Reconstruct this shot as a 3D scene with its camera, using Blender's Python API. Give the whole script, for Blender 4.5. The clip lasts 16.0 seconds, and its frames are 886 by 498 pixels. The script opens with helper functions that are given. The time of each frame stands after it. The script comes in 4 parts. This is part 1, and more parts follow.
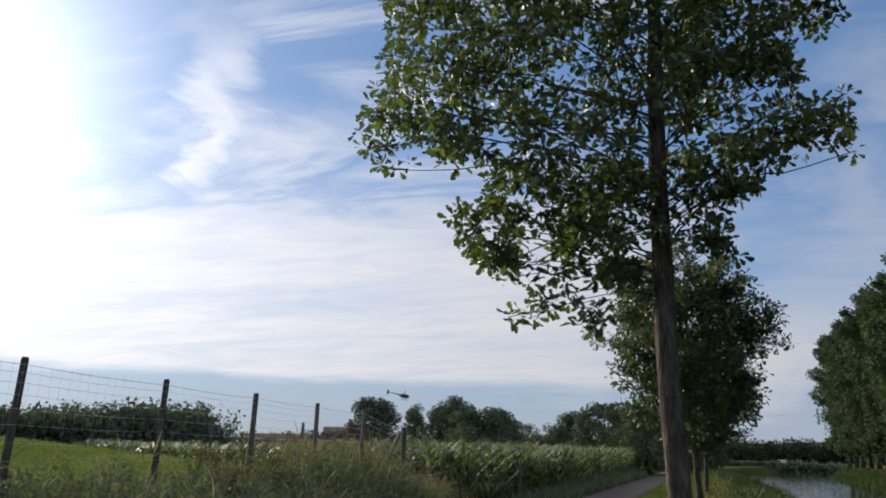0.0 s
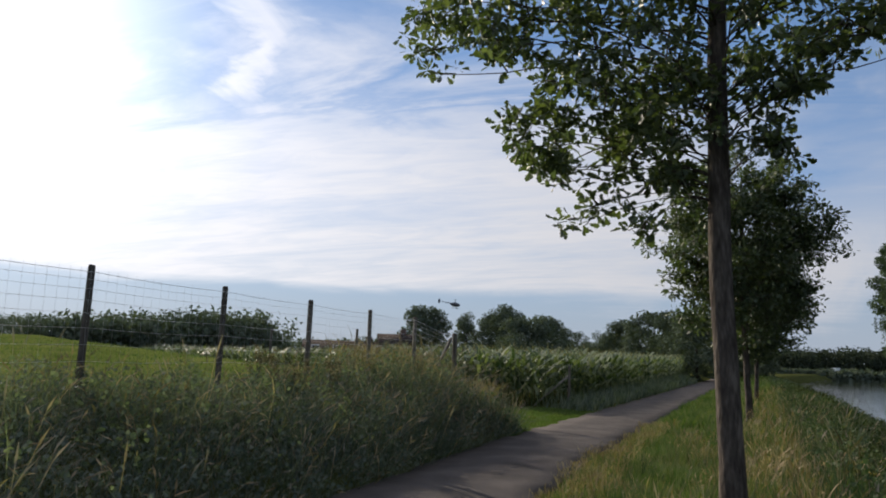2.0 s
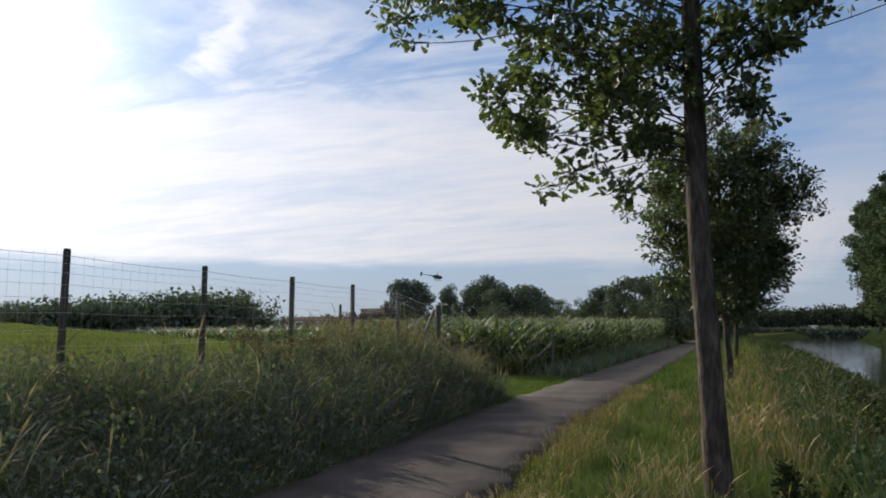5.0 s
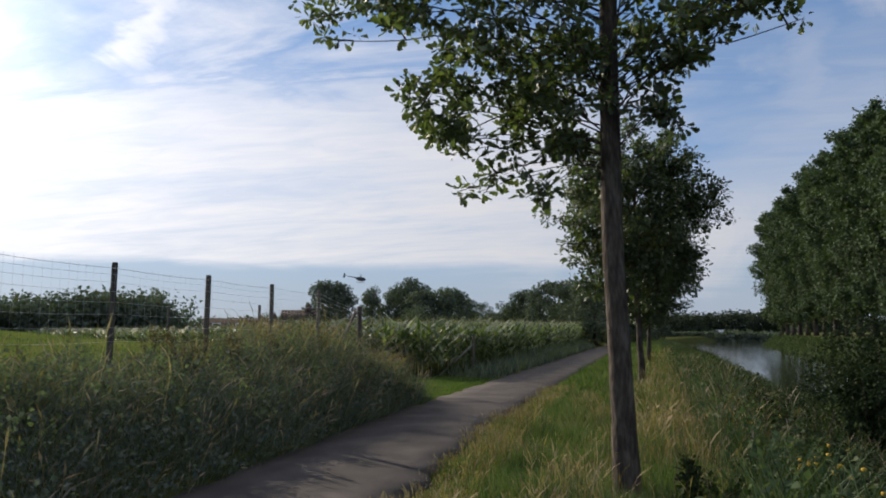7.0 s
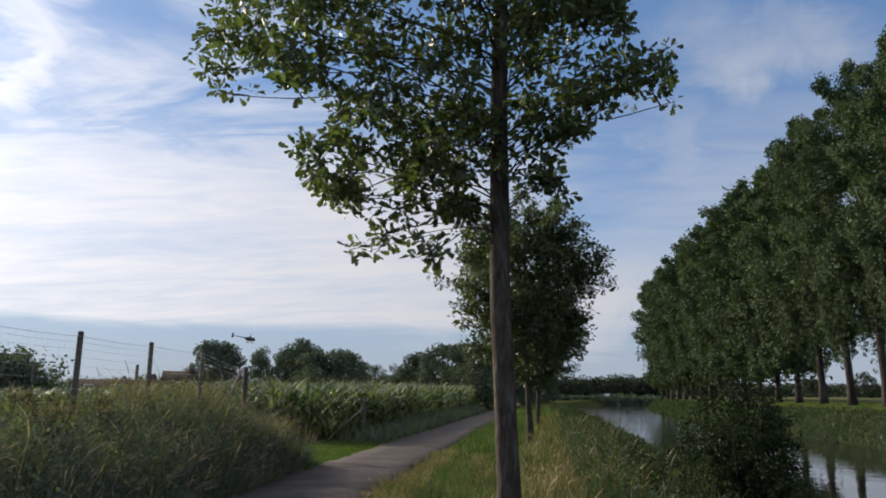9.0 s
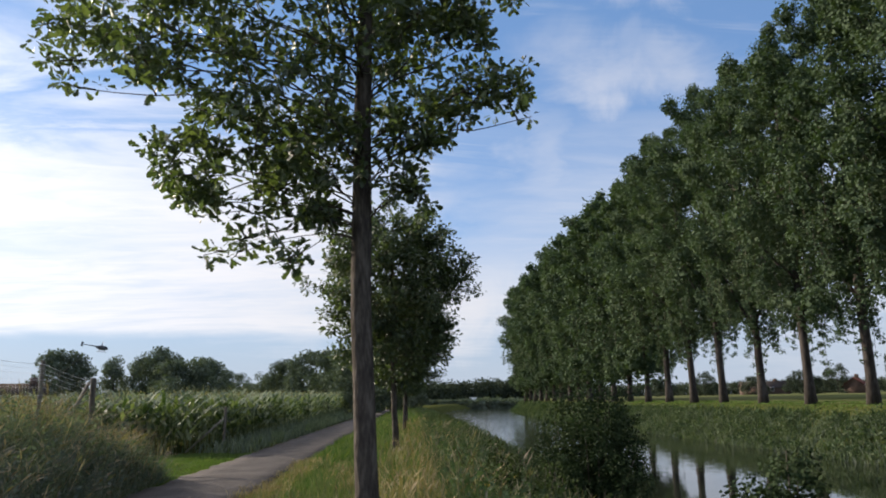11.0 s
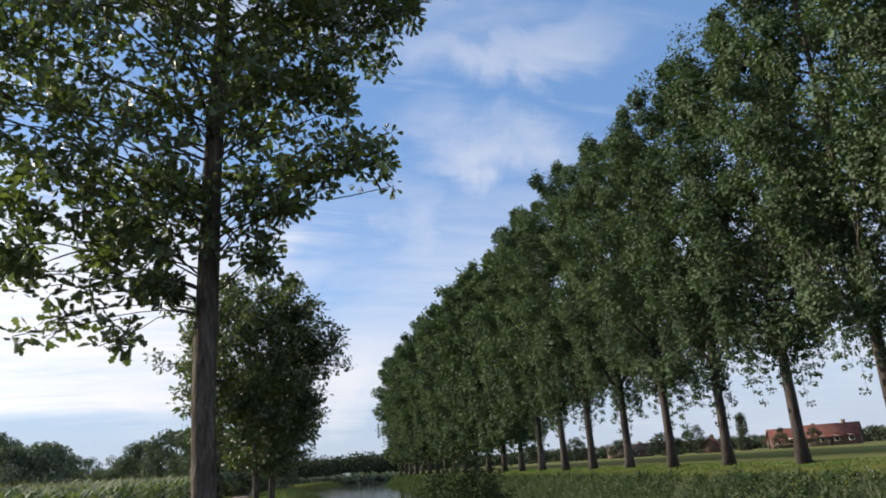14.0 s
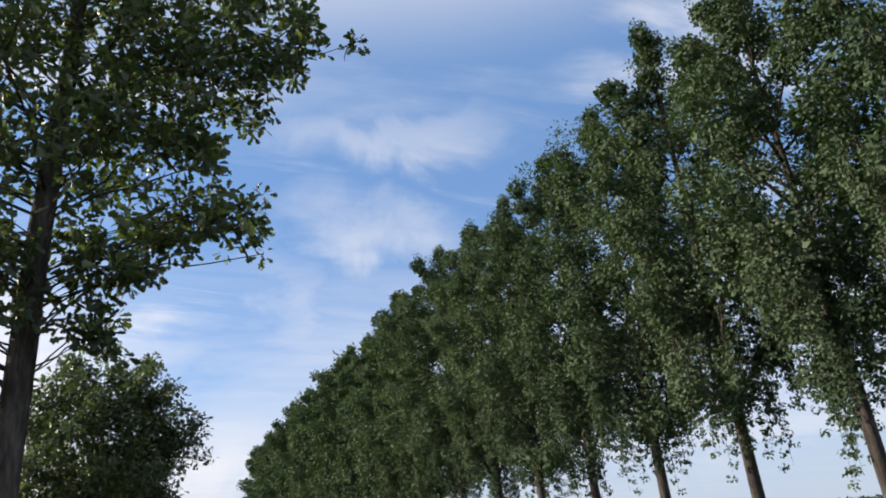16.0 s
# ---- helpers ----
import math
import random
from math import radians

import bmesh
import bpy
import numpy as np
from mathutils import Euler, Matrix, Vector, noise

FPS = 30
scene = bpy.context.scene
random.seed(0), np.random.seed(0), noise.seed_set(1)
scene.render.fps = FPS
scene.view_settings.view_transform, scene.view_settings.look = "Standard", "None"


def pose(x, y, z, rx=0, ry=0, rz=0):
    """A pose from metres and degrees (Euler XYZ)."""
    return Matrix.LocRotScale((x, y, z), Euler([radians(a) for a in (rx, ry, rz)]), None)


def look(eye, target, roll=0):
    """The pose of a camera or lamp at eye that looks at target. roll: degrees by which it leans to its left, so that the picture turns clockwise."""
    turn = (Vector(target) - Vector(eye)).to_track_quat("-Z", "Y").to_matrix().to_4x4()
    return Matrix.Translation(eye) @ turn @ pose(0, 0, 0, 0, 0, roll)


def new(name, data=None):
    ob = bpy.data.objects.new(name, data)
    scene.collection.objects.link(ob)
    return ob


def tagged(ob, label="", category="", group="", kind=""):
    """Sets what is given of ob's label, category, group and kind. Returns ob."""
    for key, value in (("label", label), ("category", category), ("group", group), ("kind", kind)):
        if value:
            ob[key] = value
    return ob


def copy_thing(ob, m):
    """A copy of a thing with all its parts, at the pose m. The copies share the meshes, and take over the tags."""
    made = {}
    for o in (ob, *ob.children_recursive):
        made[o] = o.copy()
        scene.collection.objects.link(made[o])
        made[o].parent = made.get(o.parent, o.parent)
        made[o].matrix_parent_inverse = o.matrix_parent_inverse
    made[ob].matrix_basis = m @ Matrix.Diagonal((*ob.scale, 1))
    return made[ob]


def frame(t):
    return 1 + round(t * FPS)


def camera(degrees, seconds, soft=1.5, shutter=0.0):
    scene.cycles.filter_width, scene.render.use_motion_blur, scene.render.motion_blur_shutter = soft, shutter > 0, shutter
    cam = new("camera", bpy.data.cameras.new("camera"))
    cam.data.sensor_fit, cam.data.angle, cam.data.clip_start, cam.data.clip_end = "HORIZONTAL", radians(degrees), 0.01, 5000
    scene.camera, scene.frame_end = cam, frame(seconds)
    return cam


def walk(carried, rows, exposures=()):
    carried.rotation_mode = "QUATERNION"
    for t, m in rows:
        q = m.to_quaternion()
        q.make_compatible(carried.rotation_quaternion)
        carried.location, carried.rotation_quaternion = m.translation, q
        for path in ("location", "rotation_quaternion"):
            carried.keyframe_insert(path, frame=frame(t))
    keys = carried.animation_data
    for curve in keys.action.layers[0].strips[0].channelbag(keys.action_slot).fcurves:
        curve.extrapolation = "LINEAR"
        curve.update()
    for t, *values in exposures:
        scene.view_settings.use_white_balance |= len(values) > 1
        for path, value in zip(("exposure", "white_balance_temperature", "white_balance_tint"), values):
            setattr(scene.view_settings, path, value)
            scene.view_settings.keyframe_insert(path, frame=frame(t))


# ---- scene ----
cam = camera(63.3, 16.0, soft=1.9)
PATH = [
    (0, (-0.737, -0.174, 1.709), (-1.285, 1.672, 2.25), 1.6),
    (0.5, (-0.746, -0.176, 1.699), (-1.355, 1.677, 2.139), 1.9),
    (1, (-0.74, -0.171, 1.686), (-1.391, 1.686, 2.041), 2.3),
    (1.5, (-0.73, -0.155, 1.679), (-1.4, 1.7, 2.013), 2.0),
    (2, (-0.733, -0.146, 1.676), (-1.421, 1.709, 1.97), 1.9),
    (2.5, (-0.744, -0.141, 1.677), (-1.456, 1.712, 1.918), 2.1),
    (3, (-0.756, -0.142, 1.666), (-1.486, 1.708, 1.876), 1.6),
    (3.5, (-0.765, -0.134, 1.666), (-1.527, 1.704, 1.877), 1.6),
    (4, (-0.759, -0.127, 1.665), (-1.487, 1.723, 1.887), 0.9),
    (6.5, (-0.702, -0.124, 1.639), (-1.2, 1.803, 1.837), -0.2),
    (7, (-0.696, -0.127, 1.629), (-1.133, 1.812, 1.855), -0.0),
    (7.5, (-0.686, -0.132, 1.627), (-1.066, 1.807, 1.935), -0.1),
    (8, (-0.674, -0.136, 1.619), (-0.99, 1.805, 1.978), -0.4),
    (8.5, (-0.666, -0.13, 1.604), (-0.898, 1.819, 1.988), -0.2),
    (10.8, (-0.553, -0.162, 1.612), (-0.385, 1.789, 2.02), -0.7),
    (11, (-0.55, -0.164, 1.612), (-0.341, 1.782, 2.02), -1.2),
    (11.5, (-0.525, -0.173, 1.609), (-0.231, 1.762, 2.021), -1.2),
    (12, (-0.51, -0.189, 1.619), (-0.161, 1.738, 2.026), -2.1),
    (12.5, (-0.504, -0.207, 1.623), (-0.119, 1.711, 2.04), -2.1),
    (13, (-0.5, -0.216, 1.617), (-0.073, 1.687, 2.061), -2.1),
    (13.5, (-0.494, -0.243, 1.606), (-0.014, 1.633, 2.104), -2.7),
    (14, (-0.337, 0.219, 1.755), (0.209, 2.053, 2.335), -3.8),
    (14.5, (-0.085, 1.010, 1.965), (0.523, 2.779, 2.673), -4.7),
    (15, (-0.084, 0.961, 1.959), (0.609, 2.660, 2.755), -5.6),
    (15.5, (-0.090, 0.955, 1.950), (0.680, 2.612, 2.764), -6.0),
    (16, (-0.097, 0.915, 1.935), (0.746, 2.555, 2.708), -5.7),
]
walk(cam, [(t, look(e, g, r)) for t, e, g, r in PATH],
     exposures=[(t, stops, 6400, 12) for t, stops in ((0, 0.12), (4, 0.14), (7, 0.17), (8.5, 0.14), (11, 0.56), (12.5, 0.66), (16, 0.70))])

rng = np.random.default_rng(7)

# ---- world: late sun in front and to one side, thin high cloud ----
SUN_AZ, SUN_EL = radians(-56), radians(22.6)
SUN_DIR = Vector((math.sin(SUN_AZ) * math.cos(SUN_EL), math.cos(SUN_AZ) * math.cos(SUN_EL), math.sin(SUN_EL)))

world = bpy.data.worlds.new("evening_sky")
scene.world = world
world.use_nodes = True
wt = world.node_tree
wt.nodes.clear()


def wmath(op, a, b=None, c=None, clamp=False):
    n = wt.nodes.new("ShaderNodeMath")
    n.operation = op
    n.use_clamp = clamp
    for i, v in enumerate((a, b, c)):
        if v is None:
            continue
        if isinstance(v, (int, float)):
            n.inputs[i].default_value = v
        else:
            wt.links.new(v, n.inputs[i])
    return n.outputs[0]


def wsmooth(v, a, b):
    n = wt.nodes.new("ShaderNodeMapRange")
    n.interpolation_type = "SMOOTHSTEP"
    wt.links.new(v, n.inputs[0])
    n.inputs[1].default_value, n.inputs[2].default_value = a, b
    n.inputs[3].default_value, n.inputs[4].default_value = 0, 1
    return n.outputs[0]


coord = wt.nodes.new("ShaderNodeTexCoord")
norm = wt.nodes.new("ShaderNodeVectorMath")
norm.operation = "NORMALIZE"
wt.links.new(coord.outputs["Generated"], norm.inputs[0])
way = norm.outputs[0]
sep = wt.nodes.new("ShaderNodeSeparateXYZ")
wt.links.new(way, sep.inputs[0])
WX, WY, WZ = sep.outputs
sky = wt.nodes.new("ShaderNodeTexSky")
sky.sky_type = "NISHITA"
sky.sun_disc = False
sky.sun_elevation, sky.sun_rotation = SUN_EL, SUN_AZ % (2 * math.pi)
sky.air_density, sky.dust_density, sky.ozone_density = 1.0, 0.0, 4.0
bg_sky = wt.nodes.new("ShaderNodeBackground")
bg_sky.inputs[1].default_value = 0.135
wt.links.new(sky.outputs[0], bg_sky.inputs[0])
bg_blue = wt.nodes.new("ShaderNodeBackground")
bg_blue.inputs[0].default_value, bg_blue.inputs[1].default_value = (0.200, 0.362, 0.655, 1), 0.64
clear = wt.nodes.new("ShaderNodeMixShader")
clear.inputs[0].default_value = 0.6
wt.links.new(bg_sky.outputs[0], clear.inputs[1])
wt.links.new(bg_blue.outputs[0], clear.inputs[2])

azim = wmath("ARCTAN2", WX, WY)
lift = wmath("ADD", wmath("MAXIMUM", WZ, 0.0), 0.10)
flat = wt.nodes.new("ShaderNodeCombineXYZ")
wt.links.new(wmath("DIVIDE", WX, lift), flat.inputs[0])
wt.links.new(wmath("DIVIDE", WY, lift), flat.inputs[1])


def wnoise(scale, detail, rough, distort, turn, stretch, shift=(0, 0, 0)):
    m = wt.nodes.new("ShaderNodeMapping")
    m.inputs["Location"].default_value = shift
    m.inputs["Rotation"].default_value = (0, 0, turn)
    m.inputs["Scale"].default_value = stretch
    wt.links.new(flat.outputs[0], m.inputs[0])
    n = wt.nodes.new("ShaderNodeTexNoise")
    n.inputs["Scale"].default_value = scale
    n.inputs["Detail"].default_value = detail
    n.inputs["Roughness"].default_value = rough
    n.inputs["Distortion"].default_value = distort
    wt.links.new(m.outputs[0], n.inputs["Vector"])
    return n.outputs[0]


fine = wnoise(4.5, 8, 0.62, 0.9, 0.45, (0.55, 1.6, 1), (1.7, 5.2, 0))
warp = wnoise(2.2, 5, 0.6, 0.4, 0.0, (1, 1, 1), (7.7, 2.2, 0))
puff = wnoise(0.9, 6, 0.55, 0.6, 0.3, (1, 1, 1), (0.4, 1.3, 0))
streak = wnoise(1.3, 8, 0.6, 1.2, 0.5, (0.5, 1.7, 1), (3.1, 0.2, 0))
# veil of cirrostratus with a clean lower edge, thinning upwards and away from the sun
edge = wmath("ADD", WZ, wmath("MULTIPLY", wmath("SUBTRACT", puff, 0.5), 0.03))
veil = wmath("MULTIPLY", wsmooth(edge, 0.080, 0.098), wmath("SUBTRACT", 1.0, wsmooth(wmath("ADD", WZ, wmath("MULTIPLY", wmath("SUBTRACT", streak, 0.5), 0.35)), 0.26, 0.40)))
veil = wmath("MULTIPLY", veil, wmath("SUBTRACT", 1.0, wmath("MULTIPLY", wsmooth(azim, -0.10, 0.12), 0.5)))
veil = wmath("MULTIPLY", veil, wmath("ADD", 0.58, wmath("ADD", wmath("MULTIPLY", wsmooth(streak, 0.30, 0.62), 0.28), wmath("MULTIPLY", wsmooth(fine, 0.32, 0.66), 0.16))))
wisps = wmath("MULTIPLY", wsmooth(streak, 0.46, 0.68), wsmooth(puff, 0.36, 0.60))
wisps = wmath("MULTIPLY", wisps, wmath("MULTIPLY", wsmooth(WZ, 0.08, 0.16), 0.75))
mask = wmath("MAXIMUM", veil, wisps)
elev = wmath("ARCSINE", WZ)
ragged = wmath("ADD", wmath("MULTIPLY", wmath("SUBTRACT", streak, 0.5), 0.22), wmath("MULTIPLY", wmath("SUBTRACT", fine, 0.5), 0.10))
swerve = wmath("MULTIPLY", wmath("SUBTRACT", warp, 0.5), 0.40)
billow = wt.nodes.new("ShaderNodeTexNoise")
for key, value in (("Scale", 5.5), ("Detail", 7), ("Roughness", 0.56), ("Distortion", 0.7)):
    billow.inputs[key].default_value = value
wt.links.new(way, billow.inputs["Vector"])
billow = billow.outputs[0]
ragged = wmath("ADD", wmath("MULTIPLY", ragged, 0.35), wmath("MULTIPLY", wmath("SUBTRACT", billow, 0.5), 0.20))


def cloud_bank(az, el, half_az, half_el, slant, amount):
    """One drifting sheet of cirrus with a ragged outline."""
    da = wmath("DIVIDE", wmath("SUBTRACT", wmath("ADD", azim, swerve), radians(az)), radians(half_az))
    de = wmath("SUBTRACT", wmath("ADD", elev, ragged), radians(el))
    de = wmath("SUBTRACT", de, wmath("MULTIPLY", wmath("SUBTRACT", azim, radians(az)), slant))
    de = wmath("DIVIDE", de, radians(half_el))
    d = wmath("SQRT", wmath("ADD", wmath("MULTIPLY", da, da), wmath("MULTIPLY", de, de)))
    soft = wmath("SUBTRACT", 1.0, wsmooth(d, 0.1, 1.3))
    return wmath("MULTIPLY", soft, wmath("MULTIPLY", wmath("ADD", 0.25, wmath("ADD", wmath("MULTIPLY", wsmooth(billow, 0.25, 0.70), 0.62), wmath("MULTIPLY", wsmooth(fine, 0.30, 0.70), 0.10))), amount))


for bank in ((22.5, 24.3, 8.5, 3.6, -0.12, 0.62), (14.5, 17, 5, 6, -0.3, 0.75), (10, 8.5, 24, 4.5, 0.03, 0.98), (-36, 24, 4, 9, 0.5, 0.95),
             (25, 32, 12, 2.6, -0.1, 0.5), (-20, 27, 9, 1.6, 0.1, 0.5), (40, 8, 16, 7, 0, 0.55), (-12, 17, 14, 3.0, 0.15, 0.75)):
    mask = wmath("MAXIMUM", mask, cloud_bank(*bank))
# thin sheet of high cloud added overhead, mostly out of view, for whiter fill light
mask = wmath("MAXIMUM", mask, wmath("MULTIPLY", wsmooth(WZ, 0.58, 0.76), wmath("ADD", 0.5, wmath("MULTIPLY", puff, 0.6))))
gap = cloud_bank(9.0, 16.5, 6, 4.5, 0.1, 1.3)
mask = wmath("MULTIPLY", mask, wmath("SUBTRACT", 1.0, wmath("MULTIPLY", wmath("MINIMUM", gap, 1.0), 0.85)))
mask = wmath("MULTIPLY", wmath("MINIMUM", mask, 1.0), 0.95)

tosun = wt.nodes.new("ShaderNodeVectorMath")
tosun.operation = "DOT_PRODUCT"
wt.links.new(way, tosun.inputs[0])
tosun.inputs[1].default_value = SUN_DIR
near_sun = wmath("MAXIMUM", tosun.outputs["Value"], 0.0)
cloud_light = wmath("ADD", 0.58, wmath("MULTIPLY", wmath("POWER", near_sun, 4.0), 0.34))
bg_cloud = wt.nodes.new("ShaderNodeBackground")
bg_cloud.inputs[0].default_value = (0.975, 0.97, 0.99, 1)
wt.links.new(cloud_light, bg_cloud.inputs[1])
mix = wt.nodes.new("ShaderNodeMixShader")
wt.links.new(mask, mix.inputs[0])
bg_haze = wt.nodes.new("ShaderNodeBackground")
bg_haze.inputs[0].default_value = (0.69, 0.785, 0.935, 1)
bg_haze.inputs[1].default_value = 0.50
low = wt.nodes.new("ShaderNodeMixShader")
wt.links.new(wmath("MULTIPLY", wmath("SUBTRACT", 1.0, wsmooth(WZ, 0.0, 0.26)), 0.85), low.inputs[0])
wt.links.new(clear.outputs[0], low.inputs[1])
wt.links.new(bg_haze.outputs[0], low.inputs[2])
wt.links.new(low.outputs[0], mix.inputs[1])
wt.links.new(bg_cloud.outputs[0], mix.inputs[2])
# bright aureole of forward-scattered light round the sun
glow = wmath("ADD", wmath("MULTIPLY", wmath("POWER", near_sun, 10.0), 0.21), wmath("MULTIPLY", wmath("POWER", near_sun, 55.0), 1.0))
bg_glow = wt.nodes.new("ShaderNodeBackground")
bg_glow.inputs[0].default_value = (1.0, 0.98, 0.95, 1)
wt.links.new(glow, bg_glow.inputs[1])
add = wt.nodes.new("ShaderNodeAddShader")
wt.links.new(mix.outputs[0], add.inputs[0])
wt.links.new(bg_glow.outputs[0], add.inputs[1])
wout = wt.nodes.new("ShaderNodeOutputWorld")
wt.links.new(add.outputs[0], wout.inputs[0])

sun = new("sun", bpy.data.lights.new("sun", "SUN"))
sun.data.energy, sun.data.angle, sun.data.color = 5.0, radians(0.6), (1.0, 0.87, 0.68)
sun.matrix_world = look(SUN_DIR * 50, (0, 0, 0))

# ---- materials ----


def material(name, colours, scale=4.0, rough=0.8, bump=0.3, bump_scale=30.0, translucent=0.0, island=0.0, metal=0.0, spec=0.5, stretch=(1, 1, 1), fine=0.25, per_object=0.0):
    """Two scales of noise over a list of colours, fine relief, and optional light passing through."""
    m = bpy.data.materials.new(name)
    m.use_nodes = True
    nt = m.node_tree
    nt.nodes.clear()
    tc = nt.nodes.new("ShaderNodeTexCoord")
    mp = nt.nodes.new("ShaderNodeMapping")
    mp.inputs["Scale"].default_value = stretch
    nt.links.new(tc.outputs["Object"], mp.inputs[0])
    n1 = nt.nodes.new("ShaderNodeTexNoise")
    n1.inputs["Scale"].default_value, n1.inputs["Detail"].default_value = scale, 5
    n2 = nt.nodes.new("ShaderNodeTexNoise")
    n2.inputs["Scale"].default_value, n2.inputs["Detail"].default_value = bump_scale, 4
    for n in (n1, n2):
        nt.links.new(mp.outputs[0], n.inputs["Vector"])
    s = nt.nodes.new("ShaderNodeMath")
    s.operation = "MULTIPLY_ADD"
    nt.links.new(n2.outputs[0], s.inputs[0])
    s.inputs[1].default_value = fine
    s.inputs[2].default_value = -fine / 2
    t = nt.nodes.new("ShaderNodeMath")
    t.operation = "ADD"
    nt.links.new(n1.outputs[0], t.inputs[0])
    nt.links.new(s.outputs[0], t.inputs[1])
    value = t.outputs[0]
    for amount, kind, socket in ((island, "ShaderNodeNewGeometry", "Random Per Island"), (per_object, "ShaderNodeObjectInfo", "Random")):
        if amount:
            g = nt.nodes.new(kind)
            a = nt.nodes.new("ShaderNodeMath")
            a.operation = "MULTIPLY_ADD"
            nt.links.new(g.outputs[socket], a.inputs[0])
            a.inputs[1].default_value = amount
            a.inputs[2].default_value = -amount / 2
            b = nt.nodes.new("ShaderNodeMath")
            b.operation = "ADD"
            nt.links.new(value, b.inputs[0])
            nt.links.new(a.outputs[0], b.inputs[1])
            value = b.outputs[0]
    ramp = nt.nodes.new("ShaderNodeValToRGB")
    nt.links.new(value, ramp.inputs[0])
    els = ramp.color_ramp.elements
    k = len(colours)
    while len(els) < k:
        els.new(0.5)
    for i, c in enumerate(colours):
        els[i].position = 0.28 + 0.44 * i / max(1, k - 1)
        els[i].color = (*c, 1)
    p = nt.nodes.new("ShaderNodeBsdfPrincipled")
    nt.links.new(ramp.outputs[0], p.inputs["Base Color"])
    p.inputs["Roughness"].default_value = rough
    p.inputs["Metallic"].default_value = metal
    p.inputs["Specular IOR Level"].default_value = spec
    if bump:
        bp = nt.nodes.new("ShaderNodeBump")
        bp.inputs["Strength"].default_value = bump
        bp.inputs["Distance"].default_value = 0.02
        nt.links.new(n2.outputs[0], bp.inputs["Height"])
        nt.links.new(bp.outputs[0], p.inputs["Normal"])
    out = nt.nodes.new("ShaderNodeOutputMaterial")
    if translucent:
        tr = nt.nodes.new("ShaderNodeBsdfTranslucent")
        hue = nt.nodes.new("ShaderNodeMix")
        hue.data_type, hue.blend_type = "RGBA", "MULTIPLY"
        hue.inputs[0].default_value = 1
        nt.links.new(ramp.outputs[0], hue.inputs[6])
        hue.inputs[7].default_value = (1.25, 1.5, 0.5, 1)
        nt.links.new(hue.outputs[2], tr.inputs[0])
        mx = nt.nodes.new("ShaderNodeMixShader")
        mx.inputs[0].default_value = translucent
        nt.links.new(p.outputs[0], mx.inputs[1])
        nt.links.new(tr.outputs[0], mx.inputs[2])
        nt.links.new(mx.outputs[0], out.inputs[0])
    else:
        nt.links.new(p.outputs[0], out.inputs[0])
    return m


M_ASPHALT = material("worn_asphalt", [(0.050, 0.043, 0.040), (0.074, 0.063, 0.059), (0.105, 0.090, 0.083)], 1.3, 0.92, 0.5, 160, fine=0.5, spec=0.2)
M_SOIL = material("verge_soil", [(0.035, 0.035, 0.014), (0.06, 0.07, 0.022), (0.10, 0.10, 0.04)], 1.5, 1, 0.8, 25, spec=0.0)
M_MEADOW = material("meadow_grass", [(0.065, 0.090, 0.020), (0.095, 0.12, 0.028), (0.14, 0.15, 0.045)], 0.35, 1, 0.5, 9, fine=0.5, spec=0.0)
M_FIELD = material("far_field", [(0.075, 0.090, 0.034), (0.105, 0.115, 0.050), (0.14, 0.137, 0.068)], 0.03, 1, 0.3, 3, spec=0.0)
M_BED = material("canal_bed", [(0.02, 0.02, 0.012), (0.04, 0.035, 0.02)], 1.0, 1, 0.5, 8)
M_BARK = material("oak_bark", [(0.040, 0.033, 0.028), (0.076, 0.063, 0.053), (0.136, 0.116, 0.097)], 9, 0.95, 1.0, 30, stretch=(1, 1, 0.25), fine=0.8, spec=0.1)
M_POPLAR_BARK = material("poplar_bark", [(0.028, 0.024, 0.021), (0.060, 0.051, 0.046), (0.11, 0.095, 0.087)], 3, 0.95, 1.0, 16, stretch=(1, 1, 0.2), fine=0.6, spec=0.1)
M_TWIG = material("twig_bark", [(0.04, 0.032, 0.022), (0.085, 0.07, 0.05)], 8, 0.9, 0.3, 40)
M_OAK = material("oak_leaf", [(0.047, 0.063, 0.035), (0.078, 0.101, 0.051), (0.124, 0.145, 0.078)], 1.2, 0.45, 0.0, 30, translucent=0.36, island=0.55, spec=0.5)
M_OAK_DARK = material("young_oak_leaf", [(0.042, 0.059, 0.033), (0.073, 0.098, 0.050), (0.116, 0.138, 0.073)], 0.8, 0.5, 0.0, 30, translucent=0.25, island=0.5, spec=0.35)
M_POPLAR = material("poplar_leaf", [(0.041, 0.063, 0.041), (0.071, 0.103, 0.060), (0.108, 0.141, 0.087)], 0.35, 0.7, 0.0, 20, translucent=0.15, island=0.22, per_object=0.15, spec=0.05)
# distant foliage: aerial haze is mixed into the colour, paler and greyer than leaf
M_HAZED_LEAF = material("hazed_tree_leaf", [(0.078, 0.096, 0.075), (0.114, 0.138, 0.104), (0.153, 0.176, 0.130)], 0.2, 0.9, 0.0, 10, translucent=0.12, island=0.3, per_object=0.25, spec=0.0)
# darker copy of the far leaf, with the shade of backlit crowns in its colour
M_SHADED_WOODS = material("shade_toned_wood_leaf", [(0.036, 0.046, 0.034), (0.055, 0.068, 0.048), (0.078, 0.092, 0.064)], 0.2, 0.9, 0.0, 10, translucent=0.10, island=0.3, per_object=0.25, spec=0.0)
M_SHRUB = material("alder_leaf", [(0.017, 0.029, 0.014), (0.029, 0.046, 0.021), (0.048, 0.068, 0.031)], 1.5, 0.65, 0.0, 30, translucent=0.10, island=0.5, spec=0.05)
